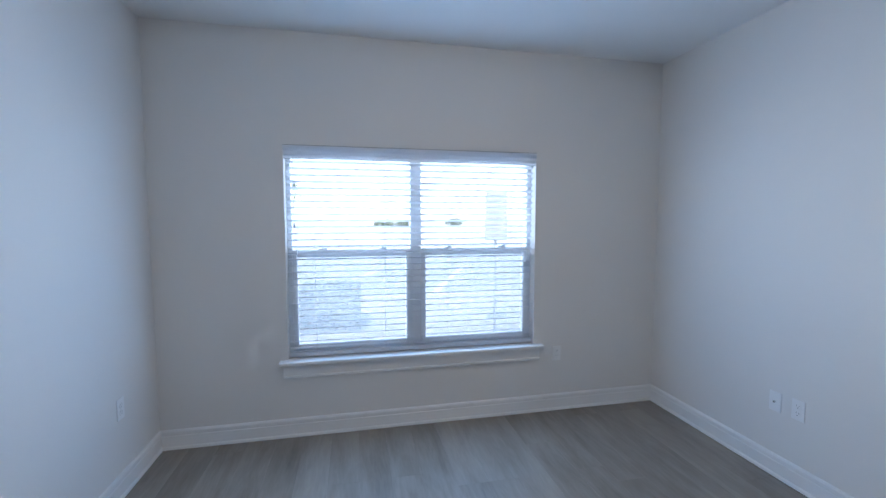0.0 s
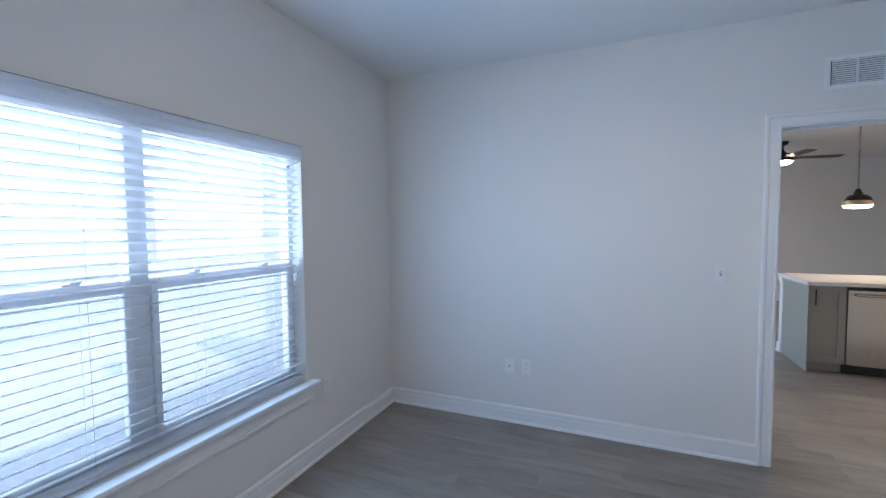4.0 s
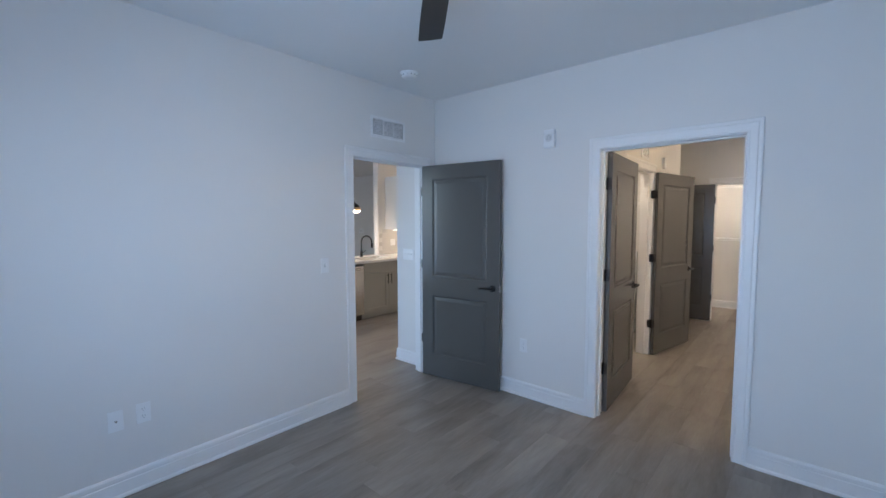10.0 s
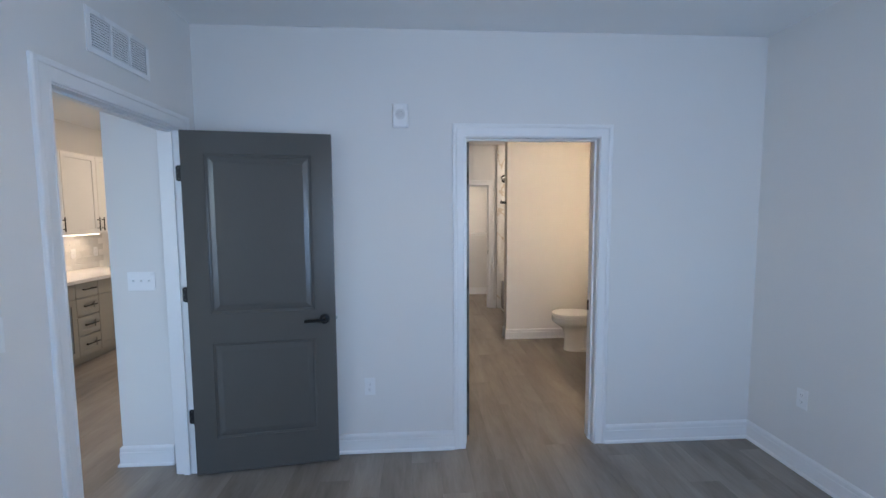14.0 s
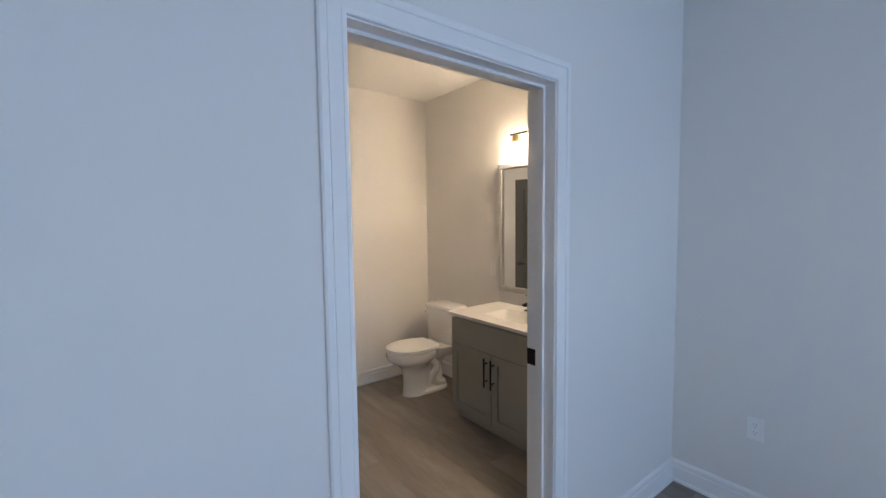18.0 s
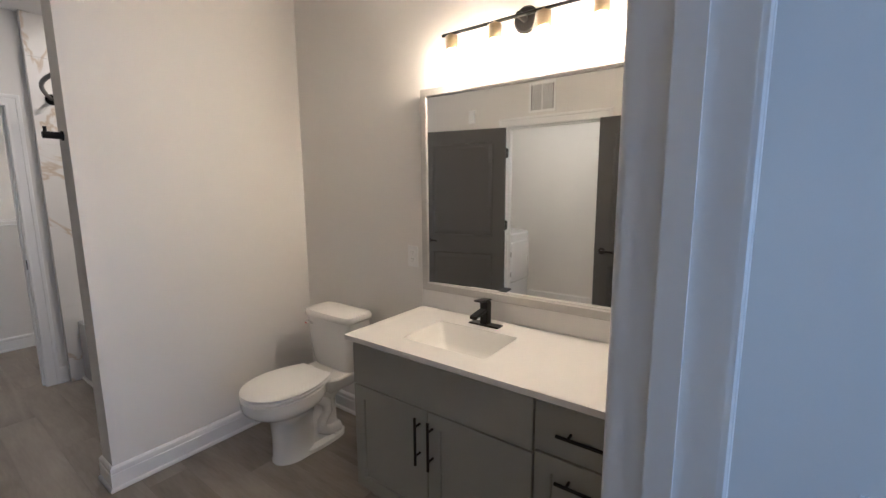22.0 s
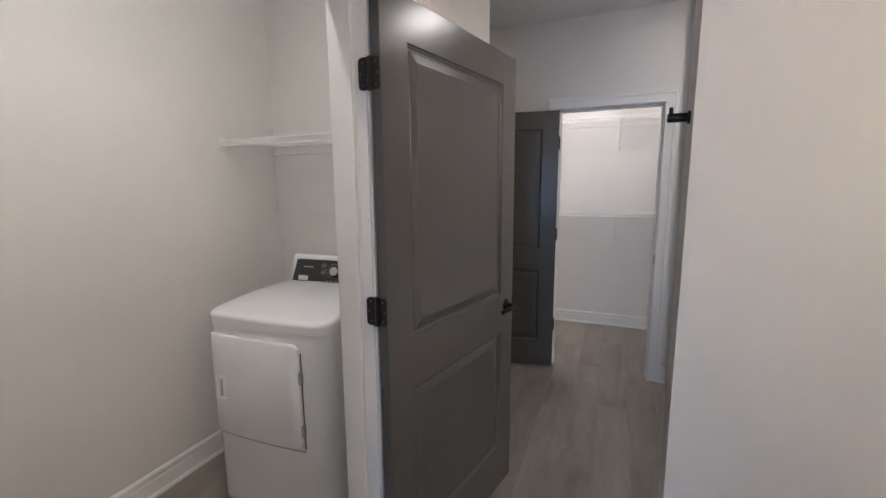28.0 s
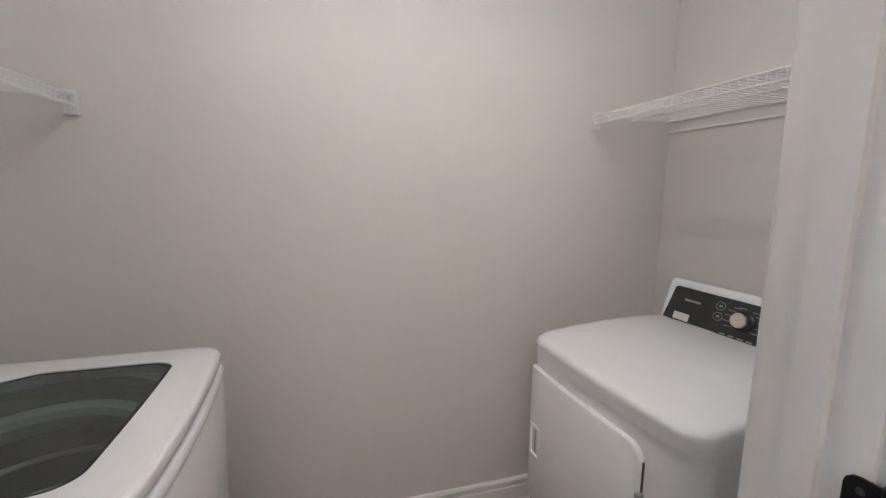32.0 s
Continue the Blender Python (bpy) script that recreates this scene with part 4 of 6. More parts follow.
hv.transform(Matrix.Translation((fx, fy, VT + 0.122)) @ Matrix.Rotation(radians(-5), 4, "Y") @ Matrix.Translation((-fx, -fy, -VT - 0.122)))
part("lever", hv, BLACK, tap)
part("collar", boxes((fx - 0.015, fy - 0.015, VT + 0.110, fx + 0.015, fy + 0.015, VT + 0.121)), BLACK, tap)

MY0, MY1, MZ0, MZ1, MF = -1.862, -0.740, 0.936, 1.955, 0.048
mir = thing("wall_mirror", "large rectangular mirror in a brushed silver frame", "mirror", (W, (MY0 + MY1) / 2, MZ0))
FR = [(0, 0), (0, 0.036), (0.004, 0.040), (0.038, 0.040), (0.041, 0.036), (MF, 0.033), (MF, 0)]


def mirror_side(p0, p1):
    d = Vector(p1) - Vector(p0)
    d.normalize()
    n = Vector((-d.y, d.x))
    bm = bmesh.new()
    rs = []
    for p, s in ((Vector(p0), 1), (Vector(p1), -1)):
        rs.append([bm.verts.new((W + 0.001 + b, p.x + n.x * a + d.x * a * s, p.y + n.y * a + d.y * a * s)) for a, b in FR])
    for i in range(len(FR)):
        j = (i + 1) % len(FR)
        bm.faces.new((rs[0][i], rs[0][j], rs[1][j], rs[1][i]))
    bmesh.ops.recalc_face_normals(bm, faces=bm.faces)
    part("frame_side", bm, SILVER, mir)


for p0, p1 in (((MY0, MZ0), (MY1, MZ0)), ((MY1, MZ0), (MY1, MZ1)), ((MY1, MZ1), (MY0, MZ1)), ((MY0, MZ1), (MY0, MZ0))):
    mirror_side(p0, p1)
mg = boxes((W + 0.022, MY0 + MF - 0.004, MZ0 + MF - 0.004, W + 0.029, MY1 - MF + 0.004, MZ1 - MF + 0.004))
hang = Vector((W + 0.018, (MY0 + MY1) / 2, 0))
mg.transform(Matrix.Translation(hang) @ Matrix.Rotation(radians(0.7), 4, "Z") @ Matrix.Translation(-hang))
part("mirror_glass", mg, MIRROR, mir, "clear mirror glass")

lamp = thing("vanity_light", "black four-bulb vanity light with clear glass shades and brass sockets", "wall lamp", (W, -1.305, 2.16))
LX, LZ = W + 0.085, 2.156
part("canopy", lathe([(0.053, 0), (0.055, 0.012), (0.047, 0.020), (0.014, 0.022), (0.012, 0.085)], (W + 0.001, -1.305, 2.162), 28, Matrix.Rotation(radians(90), 3, "Y")), BLACK, lamp, smooth=True)
part("bar", tube([(LX, -1.685, LZ), (LX, -0.923, LZ)], 0.0075, 12), BLACK, lamp, smooth=True)
for ly in (-1.633, -1.412, -1.194, -0.975):
    part("socket", lathe([(0.0255, -0.070), (0.027, -0.066), (0.027, -0.014), (0.024, -0.009), (0.010, -0.006), (0.008, 0.002)], (LX, ly, LZ), 20), BRASS, lamp, "aged brass socket", smooth=True)
    part("bulb", lathe([(0.004, -0.128), (0.018, -0.122), (0.026, -0.108), (0.024, -0.096), (0.016, -0.080), (0.012, -0.066)], (LX, ly, LZ), 18), BULB, lamp, "glowing bulb", smooth=True)
    part("shade", lathe([(0.060, -0.195), (0.0565, -0.150), (0.044, -0.060), (0.034, -0.014), (0.012, -0.007)], (LX, ly, LZ), 28, cap=False), SHADEGLASS, lamp, "clear flared glass shade", smooth=True).visible_shadow = False


def robe_hook(x, y, z, turn, label):
    """A robe hook that stands out along its own +y."""
    t = thing("robe_hook", label, "hook", (x, y, z), turn)
    q = Matrix.Rotation(radians(-90), 3, "X")
    part("base", lathe([(0.022, 0), (0.022, 0.006), (0.018, 0.008)], (0, 0, 0), 22, q), BLACK, t, smooth=True)
    part("arm", lathe([(0.0155, 0.006), (0.0155, 0.066), (0.013, 0.069)], (0, 0, 0), 22, q), BLACK, t, smooth=True)
    part("peg", tube([(0, 0.058, 0.010), (0, 0.058, 0.036)], 0.0065, 12), BLACK, t, smooth=True)


robe_hook(PX, PY - 0.080, 1.710, -90, "black robe hook on the end of the partition")
robe_hook(-0.330, SB, 1.425, 180, "black robe hook beside the mirror")


# ---------------------------------------------------------------- toilet
def superellipse(cx, cy, a, b, n, seg=32, nose=0.0):
    """Points round an oval; nose lengthens it towards +x."""
    pts = []
    for i in range(seg):
        t = 2 * math.pi * i / seg
        c, s = math.cos(t), math.sin(t)
        x = math.copysign(abs(c) ** (2 / n), c) * (a + (nose if c > 0 else 0))
        pts.append((cx + x, cy + math.copysign(abs(s) ** (2 / n), s) * b))
    return pts


def loft(sections, cap=True):
    bm = bmesh.new()
    rings = [[bm.verts.new((x, y, z)) for x, y in pts] for pts, z in sections]
    for a, b in zip(rings, rings[1:]):
        for i in range(len(a)):
            bm.faces.new((a[i], a[(i + 1) % len(a)], b[(i + 1) % len(a)], b[i]))
    if cap:
        bm.faces.new(list(reversed(rings[0])))
        bm.faces.new(rings[-1])
    bmesh.ops.recalc_face_normals(bm, faces=bm.faces)
    return bm


TY = -2.447


def seat_outline(cx, front_, back, half, tail, seg=16):
    """An elongated seat: a round nose at +x and a squared-off tail."""
    pts = [(cx + front_ * math.cos(radians(a)), TY + half * math.sin(radians(a))) for a in [90 * k / seg for k in range(seg, -seg - 1, -1)]]
    rear = []
    for k in range(1, 7):
        u = k / 6
        rear.append((cx - back * u, half + (tail - half) * u ** 1.9))
    tip = [(cx - back - 0.004, tail - 0.010)]
    return pts + [(x, TY - y) for x, y in rear + tip] + [(x, TY + y) for x, y in reversed(rear + tip)]


wc = thing("toilet", "white two-piece elongated toilet with the lid closed", "toilet", (-0.5, TY, 0))
bowl_rings = ((-0.405, 0.137, 0.094, 0.0, 0.0), (-0.405, 0.137, 0.094, 0.0, 0.012), (-0.403, 0.130, 0.087, 0.0, 0.026), (-0.400, 0.125, 0.083, 0.0, 0.10), (-0.397, 0.124, 0.083, 0.0, 0.18), (-0.392, 0.127, 0.088, 0.0, 0.225),
              (-0.385, 0.138, 0.102, 0.003, 0.258), (-0.378, 0.165, 0.132, 0.010, 0.288), (-0.372, 0.192, 0.160, 0.017, 0.310), (-0.369, 0.207, 0.175, 0.021, 0.330), (-0.368, 0.214, 0.182, 0.022, 0.352), (-0.368, 0.216, 0.183, 0.022, 0.394), (-0.368, 0.206, 0.173, 0.022, 0.402))
bowl = loft([(superellipse(cx, TY, a, b, 2.2, nose=n), z) for cx, a, b, n, z in bowl_rings])
part("bowl", bowl, CERAMIC, wc, smooth=True)
for s_ in (-1, 1):
    part("trapway", tube([(-0.455, TY + s_ * 0.050, 0.300), (-0.515, TY + s_ * 0.066, 0.290), (-0.565, TY + s_ * 0.070, 0.250), (-0.572, TY + s_ * 0.068, 0.195), (-0.535, TY + s_ * 0.066, 0.150), (-0.530, TY + s_ * 0.062, 0.100), (-0.580, TY + s_ * 0.060, 0.065), (-0.660, TY + s_ * 0.055, 0.055)], 0.034, 14), CERAMIC, wc, "sculpted trapway", smooth=True)
part("foot", loft([(superellipse(-0.545, TY, 0.168, 0.102, 3.2), 0.0), (superellipse(-0.545, TY, 0.168, 0.102, 3.2), 0.022), (superellipse(-0.545, TY, 0.150, 0.078, 3), 0.042), (superellipse(-0.545, TY, 0.128, 0.068, 3), 0.10), (superellipse(-0.545, TY, 0.120, 0.070, 3), 0.24), (superellipse(-0.590, TY, 0.140, 0.105, 3), 0.32)]), CERAMIC, wc, smooth=True)
part("deck", loft([(superellipse(-0.690, TY, 0.150, 0.105, 4), 0.300), (superellipse(-0.690, TY, 0.158, 0.150, 4), 0.350), (superellipse(-0.690, TY, 0.160, 0.158, 4), 0.392), (superellipse(-0.690, TY, 0.154, 0.152, 4), 0.402)]), CERAMIC, wc, smooth=True)
part("seat", loft([(seat_outline(-0.345, 0.212, 0.220, 0.182, 0.128), 0.4035), (seat_outline(-0.345, 0.217, 0.222, 0.187, 0.124), 0.409), (seat_outline(-0.345, 0.217, 0.222, 0.187, 0.124), 0.415), (seat_outline(-0.345, 0.213, 0.219, 0.183, 0.120), 0.419)]), SEATPLASTIC, wc, smooth=True)
part("lid", loft([(seat_outline(-0.345, 0.213, 0.219, 0.184, 0.121), 0.4215), (seat_outline(-0.345, 0.218, 0.223, 0.188, 0.125), 0.426), (seat_outline(-0.345, 0.217, 0.222, 0.187, 0.124), 0.433), (seat_outline(-0.345, 0.208, 0.216, 0.178, 0.116), 0.4385), (seat_outline(-0.345, 0.160, 0.180, 0.130, 0.080), 0.4405)]), SEATPLASTIC, wc, "closed white lid", smooth=True)
for dy in (-0.075, 0.075):
    part("lid_hinge", rounded(-0.592, TY + dy - 0.022, 0.4025, -0.566, TY + dy + 0.022, 0.427, 0.006), SEATPLASTIC, wc, smooth=True)
TF, TB = -0.640, -0.846
tx = (TF + TB) / 2
part("tank", loft([(superellipse(tx, TY, 0.078, 0.160, 5), 0.403), (superellipse(tx, TY, 0.088, 0.178, 5), 0.44), (superellipse(tx, TY, 0.097, 0.194, 6), 0.58), (superellipse(tx, TY, 0.100, 0.200, 6), 0.705)]), CERAMIC, wc, smooth=True)
part("tank_lid", loft([(superellipse(tx + 0.003, TY, 0.105, 0.206, 6), 0.707), (superellipse(tx + 0.003, TY, 0.109, 0.211, 6), 0.714), (superellipse(tx + 0.003, TY, 0.109, 0.211, 6), 0.735), (superellipse(tx + 0.003, TY, 0.103, 0.205, 6), 0.745), (superellipse(tx + 0.003, TY, 0.080, 0.180, 6), 0.748)]), CERAMIC, wc, smooth=True)
part("flush_lever", join(lathe([(0.011, 0), (0.011, 0.010)], (TF - 0.003, TY - 0.160, 0.672), 14, Matrix.Rotation(radians(90), 3, "Y")), rounded(TF + 0.004, TY - 0.168, 0.664, TF + 0.014, TY - 0.110, 0.676, 0.003)), CERAMIC, wc, smooth=True)
part("sticker", boxes((TF - 0.002, TY - 0.190, 0.652, TF + 0.0012, TY - 0.174, 0.664)), RED, wc, "small red sticker")
for s_ in (-1, 1):
    part("bolt_cap", lathe([(0.013, 0), (0.011, 0.012), (0.004, 0.017)], (-0.615, TY + s_ * 0.080, 0.026), 14), CERAMIC, wc, smooth=True)

# ---------------------------------------------------------------- tub alcove
TS = CY + 0.055                 # face of the tiled wall
setting("wall_tub_furring", boxes((W, CY, 0, 0.100, TS - 0.008, TOP - 0.001)), WALL, "furred wall at the foot of the tub")
surround = tagged(thing("tub_surround", "white marble tile surround with tan veins", "tile", (-0.4, TS, 0)), kind="structure")
for i, (za, zb) in enumerate(((0.0, 0.60), (0.602, 1.20), (1.202, 1.80), (1.802, 2.40), (2.402, 2.694))):
    off = 0.30 if i % 2 else 0.0
    xs = sorted({W + 0.001, 0.100, *[round(0.100 - off - 0.602 * k, 4) for k in range(3) if W + 0.02 < 0.100 - off - 0.602 * k < 0.09]})
    for xa, xb in zip(xs, xs[1:]):
        part("tile", rounded(xa + 0.001, TS - 0.008, za, xb - 0.001, TS, zb, 0.0008, 1), MARBLE, surround)
    ys = [TS, -4.02, -3.42, PY - 0.152] if i % 2 else [TS, -4.32, -3.72, PY - 0.152]
    if za > 0.4:
        for ya, yb in zip(ys, ys[1:]):
            part("tile", rounded(W + 0.0005, ya + 0.001, za, W + 0.009, yb - 0.001, zb, 0.0008, 1), MARBLE, surround)
part("edge_trim", boxes((0.099, TS - 0.009, 0.0, 0.104, TS + 0.001, 2.694)), SILVER, surround)
tub = thing("bathtub", "white alcove bathtub with a plain apron", "bathtub", (-0.4, -3.85, 0))
T0, T1, TXA, TXB, TZ = TS + 0.002, PY - 0.153, W + 0.010, 0.020, 0.470
part("apron", rounded(TXB - 0.03, T0, 0.001, TXB, T1, TZ, 0.010), ENAMEL, tub, smooth=True)
tb = bmesh.new()
loops = []
for x0, x1, y0, y1, z, r in ((TXA, TXB - 0.012, T0, T1, TZ, 0.004), (TXA + 0.07, TXB - 0.085, T0 + 0.07, T1 - 0.08, TZ, 0.10), (TXA + 0.08, TXB - 0.095, T0 + 0.08, T1 - 0.09, TZ - 0.02, 0.10), (TXA + 0.13, TXB - 0.15, T0 + 0.22, T1 - 0.15, 0.12, 0.10)):
    ring = []
    for cx, cy, a0 in ((x1 - r, y1 - r, 0), (x0 + r, y1 - r, 90), (x0 + r, y0 + r, 180), (x1 - r, y0 + r, 270)):
        for k in range(5):
            a = radians(a0 + k * 22.5)
            ring.append(tb.verts.new((cx + r * math.cos(a), cy + r * math.sin(a), z)))
    loops.append(ring)
for p, q in zip(loops, loops[1:]):
    for i in range(len(p)):
        tb.faces.new((p[i], p[(i + 1) % len(p)], q[(i + 1) % len(p)], q[i]))
tb.faces.new(loops[-1])
bmesh.ops.recalc_face_normals(tb, faces=tb.faces)
part("basin", tb, ENAMEL, tub, smooth=True)
part("shoe_strip", boxes((TXB, T0, 0.0005, TXB + 0.014, T1, 0.020)), TRIM, tub)
rod = thing("shower_rod", "curved dark bronze shower curtain rod", "rod", (-0.01, TS, 2.12))
arc = [(-0.01 + 0.17 * math.sin(math.pi * k / 14), TS + 0.004 + (T1 - TS - 0.004) * k / 14, 2.12) for k in range(15)]
part("rod", tube(arc, 0.0125, 14), BLACK, rod, smooth=True)
for y, s in ((TS, -90), (T1 + 0.002, 90)):
    part("flange", lathe([(0.038, 0), (0.038, 0.006), (0.022, 0.020), (0.016, 0.024)], (-0.01, y, 2.12), 24, Matrix.Rotation(radians(s), 3, "X")), BLACK, rod, smooth=True)


# ---------------------------------------------------------------- wire shelves
def wire_shelf(label, along, lo, hi, back, front_, z, braces=()):
    """A ventilated wire shelf along x or y, from its back line to its front lip."""
    t = thing("wire_shelf", label, "shelf", ((lo + hi) / 2, back, z) if along == "x" else (back, (lo + hi) / 2, z))
    q = (lambda u, v, w: (u, v, w)) if along == "x" else (lambda u, v, w: (v, u, w))
    s = 1 if front_ > back else -1
    for v, w in ((front_, z), (front_, z - 0.030), (back + s * 0.006, z), (back + s * 0.006, z - 0.048), ((back + front_) / 2, z - 0.004)):
        part("rail", tube([q(lo, v, w), q(hi, v, w)], 0.0042, 6), WIRE, t)
    bm = bmesh.new()
    n = int((hi - lo) / 0.0254)
    for k in range(n + 1):
        u = lo + (hi - lo) * k / n
        for a, b in ((q(u - 0.0016, back + s * 0.004, z + 0.001), q(u + 0.0016, front_, z + 0.0040)), (q(u - 0.0016, front_ - 0.0016, z - 0.030), q(u + 0.0016, front_ + 0.0016, z))):
            box(bm, *a, *b)
    part("wire_deck", bm, WIRE, t, "close-set white deck wires")["kind"] = "stuff"
    for u, side in ((lo, 1), (hi, -1)):
        bm = bmesh.new()
        a, b = q(u, front_ + s * 0.010, z - 0.055), q(u + side * 0.012, front_ - s * 0.030, z + 0.018)
        box(bm, *a, *b)
        part("end_bracket", bm, PLASTIC, t)
    for u in braces:
        part("brace", tube([q(u, front_ - s * 0.004, z - 0.030), q(u, back + s * 0.004, z - 0.30)], 0.004, 6), WIRE, t)
    return t


wire_shelf("white wire shelf above the dryer", "x", BE + 0.121, LE - 0.001, LS, LS + 0.405, 1.738)
wire_shelf("white wire shelf above the washer", "x", BE + 0.121, LE - 0.001, LN, LN - 0.374, 1.690)
wire_shelf("high white wire closet shelf with a brace", "x", W + 0.001, 2.099, CB, CB + 0.31, 2.116, (0.505, 1.30, -0.3))
wire_shelf("lower white wire closet shelf with a brace", "x", W + 0.001, 2.099, CB, CB + 0.31, 1.212, (0.505, 1.30, -0.3))


# ---------------------------------------------------------------- washer and dryer
def rrect(x0, y0, x1, y1, r, k=6, n=7):
    """A rounded rectangle with points along its straight sides too."""
    pts = []
    for cx, cy, a0 in ((x1 - r, y1 - r, 0), (x0 + r, y1 - r, 90), (x0 + r, y0 + r, 180), (x1 - r, y0 + r, 270)):
        pts += [(cx + r * math.cos(radians(a0 + 90 * i / k)), cy + r * math.sin(radians(a0 + 90 * i / k))) for i in range(k + 1)]
    out = []
    for i, p in enumerate(pts):
        out.append(p)
        if i % (k + 1) == k:
            q = pts[(i + 1) % len(pts)]
            out += [(p[0] + (q[0] - p[0]) * m / n, p[1] + (q[1] - p[1]) * m / n) for m in range(1, n)]
    return out


def crown(bm, low, rise, lean):
    """Arches the upper part of a top panel and lifts it towards the console."""
    for v in bm.verts:
        if v.co.z > low:
            u, w = v.co.x / (AW / 2), v.co.y / (AD / 2)
            v.co.z += rise * 0.1 * max(0, 1 - u * u) + rise * max(0, 1 - w * w) + lean * (w * 0.5 + 0.5)
    return bm


AW, AD, AT = 0.686, 0.640, 0.975


def console(t, dials, xe=AW / 2):
    """The sloped control console along the back edge, in the appliance's own frame (front at -y)."""
    y0, y1, KN = AD / 2 - 0.125, AD / 2, -0.042
    bm = bmesh.new()
    prof = [(y0, AT - 0.020), (y0 + 0.050, AT + 0.132), (y0 + 0.068, AT + 0.142), (y1, AT + 0.130), (y1, AT - 0.020)]
    rs = [[bm.verts.new((x, y, z)) for y, z in prof] for x in (-AW / 2 + 0.01, xe - 0.01)]
    for i in range(len(prof)):
        j = (i + 1) % len(prof)
        bm.faces.new((rs[0][i], rs[0][j], rs[1][j], rs[1][i]))
    bm.faces.new(rs[0])
    bm.faces.new(rs[1])
    bmesh.ops.recalc_face_normals(bm, faces=bm.faces)
    bmesh.ops.bevel(bm, geom=bm.edges[:], offset=0.008, segments=2, profile=0.5, affect="EDGES")
    c = part("console", bm, ENAMEL, t, "sloped white console", smooth=True)
    slope = Matrix.Translation((0, y0 + 0.0245, AT + 0.058)) @ Matrix.Rotation(radians(-18.2), 4, "X") @ Matrix.Diagonal((1, 1, 0.90, 1))

    def on(bm2):
        bm2.transform(slope)
        return bm2

    face = bmesh.new()
    front_loop = [(-0.315, -0.064), (xe - 0.028, -0.064), (xe - 0.043, 0.064), (xe - 0.051, 0.070), (-0.292, 0.070), (-0.300, 0.064)]
    lo = [face.verts.new((x, -0.0008, z)) for x, z in front_loop]
    hi = [face.verts.new((x, -0.0045, z)) for x, z in front_loop]
    face.faces.new(hi)
    for i in range(len(lo)):
        face.faces.new((lo[i], lo[(i + 1) % len(lo)], hi[(i + 1) % len(lo)], hi[i]))
    bmesh.ops.recalc_face_normals(face, faces=face.faces)
    part("control_panel", on(face), PANEL, t, "dark grey control panel")
    q = Matrix.Rotation(radians(90), 3, "X")
    part("dial_ring", on(lathe([(0.034, 0.004), (0.034, 0.008), (0.029, 0.011)], (KN, 0, 0.004), 28, q)), LIDRIM, t, "black dial ring", smooth=True)
    part("knob", on(lathe([(0.0265, 0.010), (0.0255, 0.030), (0.022, 0.033)], (KN, 0, 0.004), 28, q)), CHROME, t, "satin silver selector knob", smooth=True)
    part("brand_bar", on(boxes((-0.250, -0.0056, 0.020, -0.190, -0.0046, 0.028))), PRINT, t)
    part("energy_sticker", on(boxes((-0.275, -0.0056, -0.058, -0.215, -0.0046, -0.030))), LABEL, t, "pale sticker")
    for x, z in ((-0.122, 0.036), (-0.122, -0.002)):
        part("button", on(lathe([(0.0155, 0.0046), (0.0155, 0.0054), (0.0138, 0.0054), (0.0138, 0.0048)], (x, 0, z), 20, q, cap=False)), PRINT, t)
        part("button_mark", on(boxes((x - 0.005, -0.0056, z - 0.004, x + 0.005, -0.0050, z + 0.004))), PRINT, t)
    ticks = []
    for k in range(11):
        a = radians(-130 + 26 * k)
        x, z = KN + 0.040 * math.sin(a), 0.004 + 0.044 * math.cos(a)
        s = 1 if x > KN + 0.002 else -1
        ticks.append((x, -0.0056, z - 0.0012, x + s * 0.022, -0.0046, z + 0.0012))
    part("dial_print", on(boxes(*ticks)), PRINT, t)
    part("row_print", on(boxes(*((-0.100 + 0.028 * k, -0.0056, -0.058, -0.082 + 0.028 * k, -0.0046, -0.053) for k in range(5)))), PRINT, t)
    if dials:
        for k in range(12):
            part("side_button", on(boxes((0.050 + 0.050 * (k % 4), -0.0056, 0.03 - 0.03 * (k // 4), 0.080 + 0.050 * (k % 4), -0.0046, 0.036 - 0.03 * (k // 4)))), PRINT, t)


dryer = thing("clothes_dryer", "white front-loading clothes dryer with a dark console", "dryer", (1.825, -2.556 - AD / 2, 0), 182.5)
# its own frame: front at -y turns to face north
x0, x1, y0, y1 = -AW / 2, AW / 2, -AD / 2, AD / 2
xl, xr = x0 - 0.014, x1 - 0.072


def bow(bm, a, b, deep):
    """Bulges the front of a cabinet between a and b."""
    for v in bm.verts:
        u = (v.co.x - (a + b) / 2) / ((b - a) / 2)
        v.co.y -= deep * max(0, 1 - u * u) * min(1, max(0, -0.15 - v.co.y) / 0.15)
    return bm


